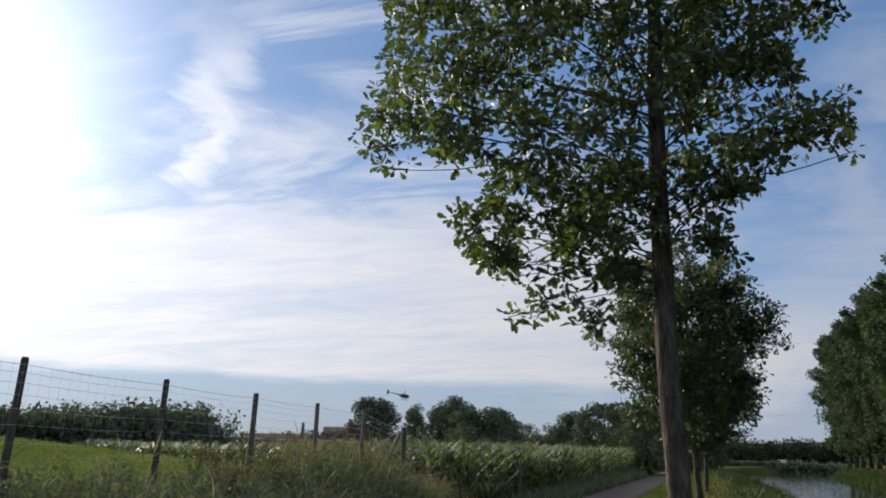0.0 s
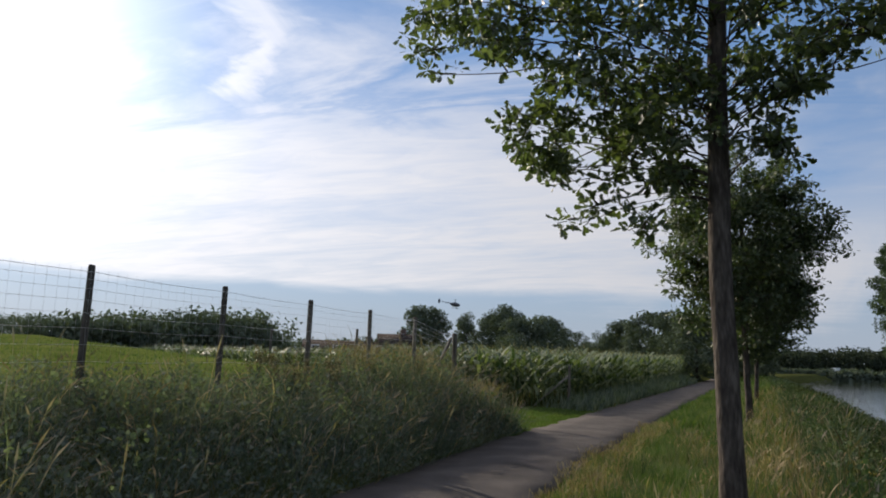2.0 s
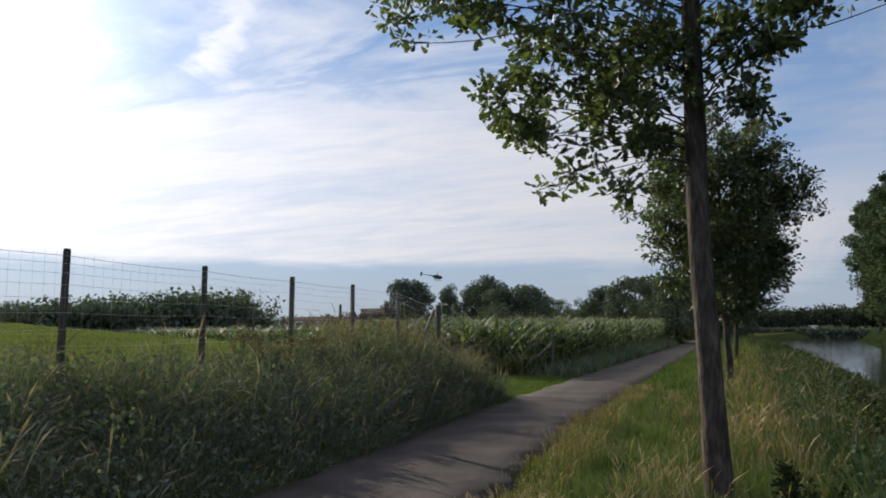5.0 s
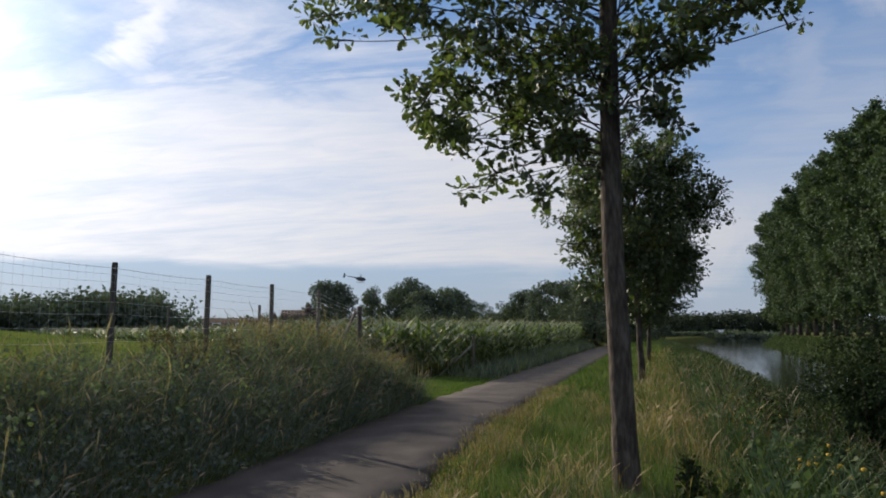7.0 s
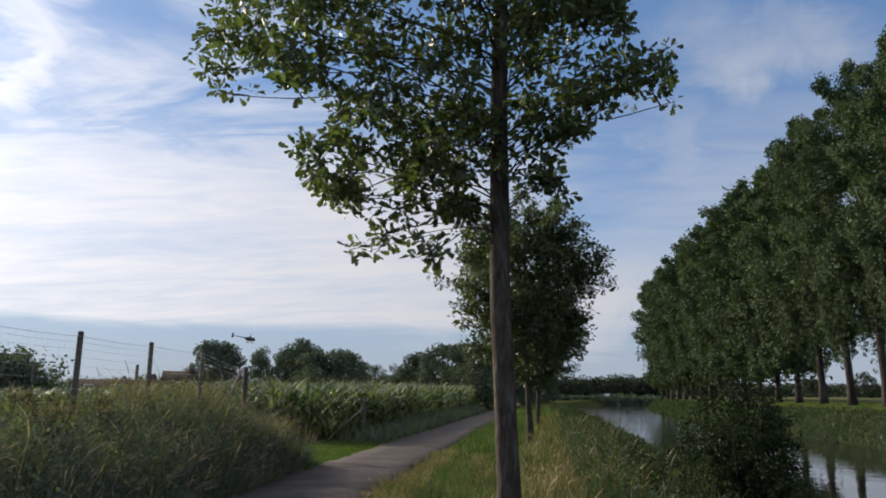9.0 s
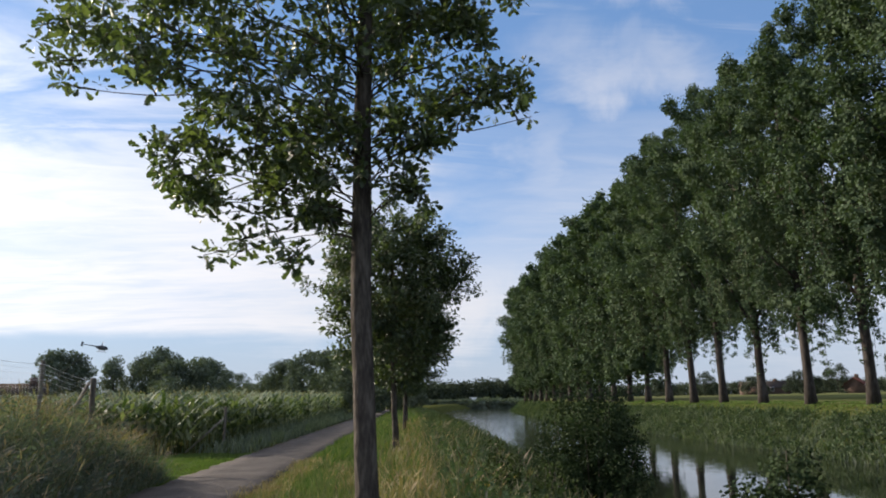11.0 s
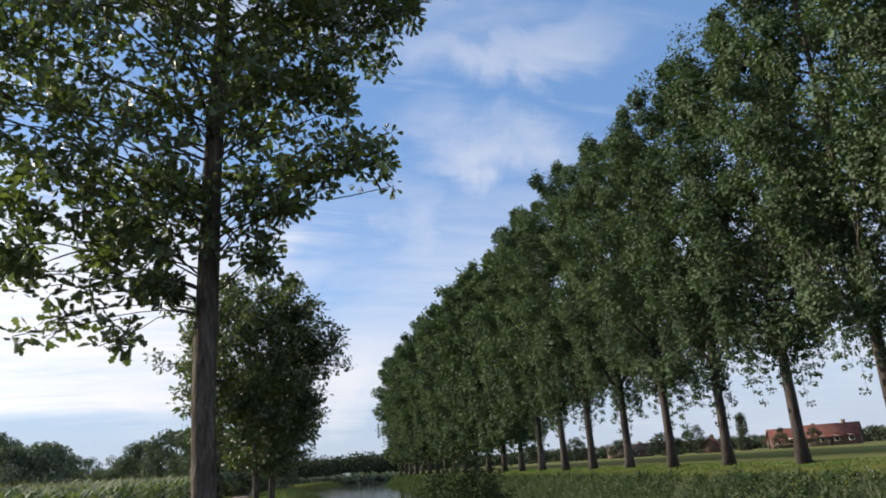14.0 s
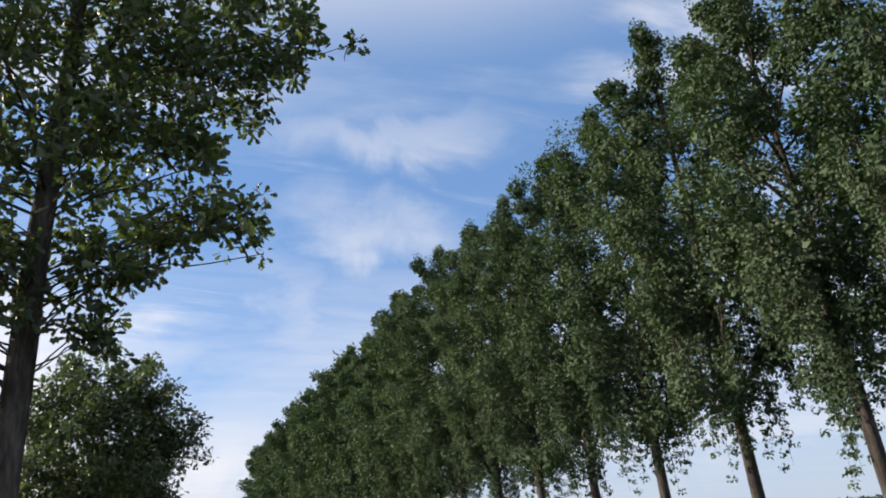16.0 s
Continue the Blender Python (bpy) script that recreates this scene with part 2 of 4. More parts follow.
M_GRASS = material("verge_grass", [(0.062, 0.107, 0.039), (0.106, 0.151, 0.061), (0.173, 0.180, 0.108)], 0.55, 0.9, 0.0, 14, translucent=0.27, island=0.6, spec=0.0)
M_STRAW = material("seeding_grass", [(0.17, 0.125, 0.075), (0.27, 0.205, 0.13), (0.38, 0.30, 0.205)], 1.0, 0.8, 0.0, 20, translucent=0.2, island=0.5, spec=0.0)
M_WEED = material("bank_weed", [(0.072, 0.091, 0.081), (0.117, 0.143, 0.120), (0.176, 0.197, 0.174)], 0.9, 0.8, 0.0, 20, translucent=0.30, island=0.55, spec=0.05)
M_REED = material("bank_reed", [(0.041, 0.065, 0.036), (0.072, 0.102, 0.055), (0.126, 0.150, 0.099)], 0.5, 0.9, 0.0, 20, translucent=0.2, island=0.55, spec=0.0)
M_SCRUB = material("bank_scrub_leaf", [(0.028, 0.040, 0.018), (0.048, 0.066, 0.028), (0.080, 0.098, 0.045)], 0.8, 0.8, 0.0, 20, translucent=0.15, island=0.6, spec=0.05)
M_DRY = material("dry_seed_stalk", [(0.098, 0.083, 0.062), (0.163, 0.138, 0.107), (0.286, 0.240, 0.192)], 1.0, 0.85, 0.0, 20, translucent=0.2, island=0.6, spec=0.0)
M_LAWN = material("mown_grass", [(0.075, 0.121, 0.036), (0.110, 0.163, 0.053), (0.156, 0.198, 0.080)], 1.2, 0.85, 0.0, 20, translucent=0.28, island=0.4, spec=0.0)
M_CORN = material("maize_leaf", [(0.047, 0.074, 0.034), (0.107, 0.144, 0.071), (0.233, 0.260, 0.162)], 0.4, 0.5, 0.0, 12, translucent=0.25, island=0.8, spec=0.3)
M_TASSEL = material("maize_tassel", [(0.20, 0.18, 0.11), (0.30, 0.27, 0.18)], 1.0, 0.9, 0.0, 12, translucent=0.2, island=0.4, spec=0.0)
M_POST = material("weathered_post", [(0.055, 0.047, 0.040), (0.110, 0.097, 0.081), (0.187, 0.165, 0.143)], 6, 0.9, 0.7, 40, stretch=(1, 1, 0.15), fine=0.5, per_object=0.3)
M_PALE_POST = material("pale_brace_wood", [(0.20, 0.18, 0.155), (0.34, 0.31, 0.27)], 6, 0.8, 0.5, 40, stretch=(1, 1, 0.3))
M_WIRE = material("galvanised_wire", [(0.45, 0.45, 0.45), (0.60, 0.60, 0.60)], 10, 0.45, 0.0, 40, metal=0.4)
M_FLOWER = material("tansy_yellow", [(0.42, 0.24, 0.01), (0.55, 0.36, 0.02)], 20, 0.7, 0.2, 60, island=0.4)
M_TILE = material("orange_roof_tile", [(0.074, 0.032, 0.026), (0.102, 0.043, 0.035), (0.134, 0.062, 0.052)], 0.8, 0.9, 0.4, 6, spec=0.1)
M_BROWN_ROOF = material("brown_roof_tile", [(0.040, 0.034, 0.032), (0.070, 0.060, 0.055)], 0.5, 0.9, 0.4, 6, spec=0.0)
M_BRICK = material("farm_brick", [(0.09, 0.058, 0.046), (0.14, 0.088, 0.07)], 1.0, 0.9, 0.4, 10)
M_GLASS = material("dark_window_glass", [(0.02, 0.025, 0.03), (0.04, 0.045, 0.05)], 1, 0.08, 0.0, 10)
M_FRAME = material("white_paint", [(0.70, 0.70, 0.68), (0.80, 0.80, 0.78)], 2, 0.5, 0.0, 10)
M_HELI = material("dark_helicopter_paint", [(0.035, 0.04, 0.05), (0.06, 0.065, 0.08)], 1, 0.3, 0.0, 10)
M_ROTOR = material("grey_rotor_metal", [(0.12, 0.12, 0.13), (0.18, 0.18, 0.19)], 1, 0.5, 0.0, 10, metal=0.3)
M_VAN = material("white_van_paint", [(0.74, 0.74, 0.74), (0.82, 0.82, 0.82)], 1, 0.3, 0.0, 10)
M_TYRE = material("black_tyre", [(0.02, 0.02, 0.02), (0.035, 0.035, 0.035)], 5, 0.9, 0.0, 20)

M_WATER = bpy.data.materials.new("canal_water")
M_WATER.use_nodes = True
nt = M_WATER.node_tree
p = nt.nodes["Principled BSDF"]
p.inputs["Base Color"].default_value = (0.016, 0.020, 0.013, 1)
p.inputs["Roughness"].default_value = 0.04
p.inputs["IOR"].default_value = 1.33
tc = nt.nodes.new("ShaderNodeTexCoord")
mp = nt.nodes.new("ShaderNodeMapping")
mp.inputs["Scale"].default_value = (1.0, 0.45, 1)
nz = nt.nodes.new("ShaderNodeTexNoise")
nz.inputs["Scale"].default_value, nz.inputs["Detail"].default_value = 2.2, 3
bp = nt.nodes.new("ShaderNodeBump")
bp.inputs["Strength"].default_value, bp.inputs["Distance"].default_value = 0.05, 0.05
nt.links.new(tc.outputs["Object"], mp.inputs[0])
nt.links.new(mp.outputs[0], nz.inputs["Vector"])
sx = nt.nodes.new("ShaderNodeSeparateXYZ")
nt.links.new(tc.outputs["Object"], sx.inputs[0])
mr = nt.nodes.new("ShaderNodeMapRange")
mr.inputs["From Min"].default_value, mr.inputs["From Max"].default_value = 24, 62
mr.inputs["To Min"].default_value, mr.inputs["To Max"].default_value = 1.0, 22.0
nt.links.new(sx.outputs["Y"], mr.inputs["Value"])
ml = nt.nodes.new("ShaderNodeMath")
ml.operation = "MULTIPLY"
nt.links.new(nz.outputs[0], ml.inputs[0])
nt.links.new(mr.outputs[0], ml.inputs[1])
nt.links.new(ml.outputs[0], bp.inputs["Height"])
nt.links.new(bp.outputs[0], p.inputs["Normal"])

# ---- mesh helpers ----


def tri_mesh(name, V, T, smooth=False):
    """A mesh from arrays of vertices and triangles."""
    V, T = np.asarray(V, np.float32), np.asarray(T, np.int32)
    me = bpy.data.meshes.new(name)
    me.vertices.add(len(V))
    me.vertices.foreach_set("co", V.ravel())
    me.loops.add(3 * len(T))
    me.loops.foreach_set("vertex_index", T.ravel())
    me.polygons.add(len(T))
    me.polygons.foreach_set("loop_start", np.arange(len(T), dtype=np.int32) * 3)
    if smooth:
        me.polygons.foreach_set("use_smooth", np.ones(len(T), bool))
    me.update(calc_edges=True)
    return me


def join(chunks):
    V, T, k = [], [], 0
    for v, t in chunks:
        V.append(np.asarray(v, float).reshape(-1, 3))
        T.append(np.asarray(t, int).reshape(-1, 3) + k)
        k += len(V[-1])
    return np.concatenate(V), np.concatenate(T)


def unit(a):
    a = np.asarray(a, float)
    return a / (np.linalg.norm(a, axis=-1, keepdims=True) + 1e-9)


def scatter(template, pos, ydir, ndir, size):
    """Copies of a template (along its y, facing z) at pos, along ydir, facing about ndir; size (n, 3)."""
    tv, tt = np.asarray(template[0], float), np.asarray(template[1], int)
    y = unit(ydir)
    x = unit(np.cross(y, ndir))
    z = np.cross(x, y)
    size = np.asarray(size, float)
    if size.ndim == 1:
        size = np.repeat(size[:, None], 3, 1)
    loc = tv[None] * size[:, None, :]
    V = pos[:, None, :] + loc[..., :1] * x[:, None] + loc[..., 1:2] * y[:, None] + loc[..., 2:] * z[:, None]
    T = tt[None] + (np.arange(len(pos)) * len(tv))[:, None, None]
    return V.reshape(-1, 3), T.reshape(-1, 3)


def tube(points, radii, sides=8):
    P = np.asarray(points, float)
    n = len(P)
    r = np.broadcast_to(np.asarray(radii, float), n)
    tang = unit(np.gradient(P, axis=0))
    ref = np.where(np.abs(tang[:, 2:3]) > 0.9, [[1.0, 0, 0]], [[0, 0, 1.0]])
    a = unit(np.cross(tang, ref))
    b = np.cross(tang, a)
    ang = np.linspace(0, 2 * np.pi, sides, endpoint=False)
    ring = P[:, None] + r[:, None, None] * (np.cos(ang)[None, :, None] * a[:, None] + np.sin(ang)[None, :, None] * b[:, None])
    V = np.concatenate([ring.reshape(-1, 3), P[:1], P[-1:]])
    T = []
    for i in range(n - 1):
        for j in range(sides):
            k = (j + 1) % sides
            T += [(i * sides + j, i * sides + k, (i + 1) * sides + k), (i * sides + j, (i + 1) * sides + k, (i + 1) * sides + j)]
    for j in range(sides):
        k = (j + 1) % sides
        T += [(n * sides, k, j), (n * sides + 1, (n - 1) * sides + j, (n - 1) * sides + k)]
    return V, np.array(T)


def box(x0, y0, z0, x1, y1, z1):
    V = [(x, y, z) for z in (z0, z1) for y in (y0, y1) for x in (x0, x1)]
    T = [(0, 2, 3), (0, 3, 1), (4, 5, 7), (4, 7, 6), (0, 1, 5), (0, 5, 4), (2, 6, 7), (2, 7, 3), (0, 4, 6), (0, 6, 2), (1, 3, 7), (1, 7, 5)]
    return np.array(V, float), np.array(T)


def mesh_part(name, VT, mat, parent=None, label="", smooth=False, kind=""):
    me = tri_mesh(name, VT[0], VT[1], smooth)
    me.materials.append(mat)
    ob = new(name, me)
    if parent is not None:
        ob.parent = parent
    return tagged(ob, label=label, kind=kind)


def thing(name, place, label, category, group=""):
    ob = new(name)
    ob.location = place
    return tagged(ob, label=label, category=category, group=group)


def ease(a, b, x):
    t = np.clip((np.asarray(x, float) - a) / (b - a), 0, 1)
    return t * t * (3 - 2 * t)


# ---- lie of the land ----


def bend(y):
    """How far path and canal have swung aside at y."""
    y = np.asarray(y, float)
    return 0.057 * np.maximum(y - 13, -30) + 0.0011 * np.maximum(y - 105, 0) ** 2 * (y < 320) + (0.0011 * 215 ** 2 + 0.47 * (y - 320)) * (y >= 320)


def path_bend(y):
    return np.where(np.asarray(y) > 13, 0.057 * (np.asarray(y, float) - 13), 0.0)


U_PROFILE = [-4.8, -2.6, -1.0, 0.6, 1.4, 2.2, 3.0, 4.2, 5.4, 17.8, 19.4, 20.2, 21.7, 22.5, 24, 70]
Z_PROFILE = [0.0, 0.0, 0.05, 0.08, -0.05, -0.45, -0.85, -1.38, -2.2, -2.3, -1.45, -0.85, 0.55, 0.86, 0.98, 0.92]
WATER_Z = -1.4


def bank_gate(x, y):
    edge = 0.55 * np.maximum(0, -np.asarray(x) - 7.5) + np.interp(-np.asarray(x), [5, 6.4, 7.4], [-2.3, -1.4, 0.5])
    return 1 - ease(16.6, 20.0, np.asarray(y) - edge)


def near_shift(y):
    """The near bank stands further out past the shrubs."""
    return 1.3 * ease(18, 32, y)


def ground_z(x, y):
    x, y = np.asarray(x, float), np.asarray(y, float)
    u = x - np.where(x > 0, bend(y), path_bend(y))
    u = np.where((u > 0) & (u < 10), u - near_shift(y) * ease(0, 2, u) * (1 - ease(7, 10, u)), u)
    right = np.interp(u, U_PROFILE, Z_PROFILE)
    bank = np.interp(-x, [4.95, 5.5, 6.4, 7.5, 20, 45, 60, 120, 400], [0, 0.40, 0.78, 1.02, 1.36, 2.2, 2.1, 1.0, 0.6])
    left = bank * bank_gate(x, y)
    field = 0.008 * np.clip(y - 24, 0, 60)
    z = np.where(x < -4.9 + path_bend(y) * (y > 17), np.maximum(left, field * ease(0, 1.5, -4.9 + path_bend(y) - x)), right)
    wob = 0.03 * np.sin(1.7 * x + 0.6 * y) * np.sin(1.1 * y - 0.5 * x)
    on_path = (u > -5.2) & (u < -2.4)
    return z + np.where(on_path, 0, wob)


def axis(parts):
    out = []
    for a, b, n in parts:
        out += list(np.linspace(a, b, n, endpoint=False))
    return np.array(out + [parts[-1][1]])


GX = axis([(-2600, -400, 12), (-400, -80, 22), (-80, -16, 40), (-16, 8, 60), (8, 34, 40), (34, 120, 30), (120, 500, 20), (500, 2600, 12)])
GY = axis([(-1200, -60, 10), (-60, -12, 20), (-12, 40, 90), (40, 90, 40), (90, 330, 60), (330, 900, 20), (900, 3200, 12)])
XX, YY = np.meshgrid(GX, GY, indexing="ij")
ZZ = ground_z(XX, YY)
nx, ny = len(GX), len(GY)
idx = np.arange(nx * ny).reshape(nx, ny)
q = np.stack([idx[:-1, :-1], idx[1:, :-1], idx[1:, 1:], idx[:-1, 1:]], -1).reshape(-1, 4)
T = np.concatenate([q[:, [0, 1, 2]], q[:, [0, 2, 3]]])
V = np.stack([XX, YY, ZZ], -1).reshape(-1, 3)
me = tri_mesh("ground", V, T, smooth=True)
for m in (M_SOIL, M_MEADOW, M_FIELD, M_BED):
    me.materials.append(m)
C = V[T].mean(1)
cu = C[:, 0] - bend(C[:, 1])
slot = np.zeros(len(T), np.int32)
slot[(C[:, 0] < -7.6) & (bank_gate(C[:, 0], C[:, 1]) > 0.5)] = 1
slot[(cu > 23.5) | (C[:, 0] < -90) | ((C[:, 1] > 120) & (C[:, 0] < -6)) | (C[:, 1] > 420) | (C[:, 1] < -40)] = 2
slot[(C[:, 2] < WATER_Z) & (C[:, 0] > 0)] = 3
me.polygons.foreach_set("material_index", slot)
tagged(new("ground", me), "grassy canal banks, raised meadow and flat fields", "ground", kind="structure")

ys = axis([(-60, 100, 80), (100, 330, 70)])
L, R = 3.7 + bend(ys), 20.0 + bend(ys)
V = np.concatenate([np.stack([L, ys, np.full_like(ys, WATER_Z)], 1), np.stack([R, ys, np.full_like(ys, WATER_Z)], 1)])
n = len(ys)
i = np.arange(n - 1)
T = np.concatenate([np.stack([i, i + n, i + n + 1], 1), np.stack([i, i + n + 1, i + 1], 1)])
me = tri_mesh("water", V, T, smooth=True)
me.materials.append(M_WATER)
tagged(new("water", me), "calm dark canal water mirroring sky and trees", "water", kind="structure")

ys = axis([(-60, 0, 30), (0, 40, 200), (40, 130, 120)])
jl = 0.06 * np.sin(2.1 * ys) + 0.05 * np.sin(5.3 * ys + 1) + rng.normal(0, 0.018, len(ys))
jr = 0.05 * np.sin(1.7 * ys + 2) + 0.05 * np.sin(6.1 * ys) + rng.normal(0, 0.018, len(ys))
cols = []
for f, z in ((-4.92, -0.08), (-4.88, 0.028), (-4.3, 0.036), (-3.75, 0.05), (-3.2, 0.036), (-2.64, 0.028), (-2.60, -0.08)):
    side = jl if f < -4.5 else (jr if f > -3 else 0)
    cols.append(np.stack([f + side + path_bend(ys), ys, np.full_like(ys, z)], 1))
n, k = len(ys), len(cols)
V = np.concatenate(cols)
T = []
for c in range(k - 1):
    a = np.arange(n - 1) + c * n
    T += [np.stack([a, a + n, a + n + 1], 1), np.stack([a, a + n + 1, a + 1], 1)]
me = tri_mesh("road", V, np.concatenate(T), smooth=True)
me.materials.append(M_ASPHALT)
tagged(new("road", me), "narrow worn grey asphalt towpath", "path", kind="structure")

# ---- foliage templates ----
OAK = [(0, 0), (0.15, 0.25), (0.10, 0.36), (0.28, 0.52), (0.17, 0.63), (0.29, 0.80), (0, 1)]
OAK_RING = [(x, y, 0.25 * x) for x, y in OAK] + [(-x, y, 0.25 * x) for x, y in OAK[-2:0:-1]]
OAK_LEAF = ([(0, 0.55, -0.03)] + OAK_RING, [(0, 1 + j, 1 + (j + 1) % len(OAK_RING)) for j in range(len(OAK_RING))])
OVAL_LEAF = ([(0, 0, 0), (0.30, 0.4, 0.08), (0.2, 0.75, 0.05), (0, 1, -0.06), (-0.2, 0.75, 0.05), (-0.30, 0.4, 0.08)],
             [(0, 1, 2), (0, 2, 3), (0, 3, 4), (0, 4, 5)])
YOUNG_LEAF = ([(0, 0, 0), (0.20, 0.30, 0.06), (0.13, 0.45, 0.03), (0.32, 0.70, 0.09), (0, 1, -0.06), (-0.32, 0.70, 0.09), (-0.13, 0.45, 0.03), (-0.20, 0.30, 0.06)],
              [(0, 1, 7), (1, 2, 7), (2, 6, 7), (2, 3, 5), (2, 5, 6), (3, 4, 5)])
KITE_LEAF = ([(0, 0, 0), (0.42, 0.45, 0.1), (0, 1, -0.08), (-0.42, 0.45, 0.1)], [(0, 1, 2), (0, 2, 3)])
POPLAR_LEAF = ([(0, 0, 0), (0.48, 0.32, 0.1), (0, 1, -0.08), (-0.48, 0.32, 0.1)], [(0, 1, 2), (0, 2, 3)])
FAR_LEAF = ([(0.52, 0.12, 0.08), (0, 1.05, -0.06), (-0.52, 0.12, 0.08)], [(0, 1, 2)])
BLADE = ([(-0.5, 0, 0), (0.5, 0, 0), (0.40, 0.55, 0.10), (-0.40, 0.55, 0.10), (0, 1, 0.38)], [(0, 1, 2), (0, 2, 3), (3, 2, 4)])
STEM = ([(-0.4, 0, 0), (0.4, 0, 0), (0.3, 0.78, 0.05), (-0.3, 0.78, 0.05), (1.25, 0.86, 0.09), (-1.25, 0.86, 0.09), (0, 1.0, 0.20)],
        [(0, 1, 2), (0, 2, 3), (3, 2, 4), (3, 4, 5), (5, 4, 6)])
MAIZE = ([(-0.5, 0, 0), (0.5, 0, 0), (-0.6, 0.35, 0.02), (0.6, 0.35, 0.02), (-0.45, 0.7, 0.14), (0.45, 0.7, 0.14), (0, 1, 0.5)],
         [(0, 1, 3), (0, 3, 2), (2, 3, 5), (2, 5, 4), (4, 5, 6)])


def rand_dir(n):
    return unit(rng.normal(size=(n, 3)))


def blades(x, y, height, width, lean=0.25, template=BLADE, sink=0.03, wind=(0.10, -0.05)):
    n = len(x)
    pos = np.stack([x, y, ground_z(x, y) - sink], 1)
    a = rng.uniform(0, 2 * np.pi, n)
    tip = np.stack([np.cos(a) * lean * rng.random(n) + wind[0], np.sin(a) * lean * rng.random(n) + wind[1], np.ones(n)], 1)
    face = np.stack([np.cos(a), np.sin(a), np.zeros(n)], 1)
    return scatter(template, pos, tip, face, np.stack([width, height, height], 1))


# ---- trees ----


def leaves_at(centres, per, spread, size, template, droop=0.3, fill=0.5, align=1.3, radial=0.8):
    n = len(centres) * per
    c = np.repeat(centres, per, 0)
    d = rand_dir(n)
    spread = np.repeat(np.broadcast_to(spread, len(centres)), per)[:, None]
    pos = c + d * spread * rng.random((n, 1)) ** fill * [1, 1, 0.85]
    y = d * radial + rand_dir(n) * 0.7 + [0, 0, -droop]
    return scatter(template, pos, y, d * align + rand_dir(n) * 0.7 + [0, 0, 0.45], size * rng.uniform(0.7, 1.25, n))


def wander(a, b, n, amount, sag=0.0):
    t = np.linspace(0, 1, n)[:, None]
    P = np.asarray(a) * (1 - t) + np.asarray(b) * t
    k = rng.normal(0, amount, (n, 3)) * np.sin(t * np.pi)
    P = P + np.cumsum(k, 0) * 0.5
    P[:, 2] += sag * np.sin(t[:, 0] * np.pi)
    return P


def make_tree(name, place, trunk, radii, limbs, label, leaf, leaf_mat, leaf_size, per, spread, side_len, side_n, tip_n, bark, group="", inside=None, core=(), sprig_n=6):
    """trunk: points; limbs: rows of (height, end point, radius at the trunk)."""
    ob = thing(name, place, label, "tree", group)
    trunk = np.asarray(trunk, float)
    tt = np.linspace(0, 1, 24)
    src = np.linspace(0, 1, len(trunk))
    P = np.stack([np.interp(tt, src, trunk[:, j]) for j in range(3)], 1)
    P[1:-1, :2] += rng.normal(0, 0.004, (22, 2))
    r = np.interp(tt, np.linspace(0, 1, len(radii)), radii)
    mesh_part("trunk", tube(P, r, 14), bark, ob, smooth=True)
    twig, centres = [], list(core)
    for h, end, rad in limbs:
        start = np.array([np.interp(h, P[:, 2], P[:, 0]), np.interp(h, P[:, 2], P[:, 1]), h])
        end = np.asarray(end, float)
        while inside and rad > 0.0185 and not inside(end):
            end = start + (end - start) * 0.92
            if np.linalg.norm(end - start) < 0.4:
                break
        L = np.linalg.norm(end - start)
        Q = wander(start, end, 9, 0.09 * L / 2, 0.06 * L)
        mesh_part("limb", tube(Q, np.linspace(rad * 0.42, 0.004, 9), 7), bark, ob, smooth=True)
        sprig = rad < 0.0185
        for k in range(sprig_n if sprig else side_n):
            f = rng.uniform(0.55, 1.0) if sprig else 0.06 + 0.94 * rng.random() ** 0.7
            i = f * 8
            o = Q[int(i)] * (1 - i % 1) + Q[min(8, int(i) + 1)] * (i % 1)
            d = unit(unit(end - start) * 0.6 + rand_dir(1)[0] * [1, 1, 0.8])
            l = side_len * rng.uniform(0.45, 1.1) * (1.15 - 0.5 * f) * min(1.0, L / 2.0)
            if sprig:
                l = rng.uniform(0.12, 0.28)
            S = wander(o, o + d * l, 5, 0.03)
            if inside and not sprig and not inside(S[-1]):
                continue
            twig.append(tube(S, np.linspace(0.012, 0.003, 5), 3))
            for g in range(1 if sprig else tip_n):
                ff = rng.uniform(0.3, 1.05)
                centres.append(S[0] + (S[-1] - S[0]) * ff + rand_dir(1)[0] * 0.07 * side_len)
        centres.append(Q[-1])
    centres = np.array(centres)
    mesh_part("twig", join(twig), M_TWIG, ob, kind="stuff")
    mesh_part("crown", leaves_at(np.array(centres), per, spread, leaf_size, leaf, radial=1.5), leaf_mat, ob, kind="stuff")
    return ob


def limb_ring(z0, z1, n, reach, rise, rad):
    out = []
    for i in range(n):
        f = (i + 0.5) / n
        h = z0 + (z1 - z0) * f
        a = i * 2.4 + rng.uniform(-0.4, 0.4)
        l = reach(f) * rng.uniform(0.75, 1.1)
        out.append((h, (math.cos(a) * l, math.sin(a) * l, h + rise(f) * l), rad * (1 - 0.7 * f)))
    return out


OAK_AT = (-0.56, 7.0, 0.03)
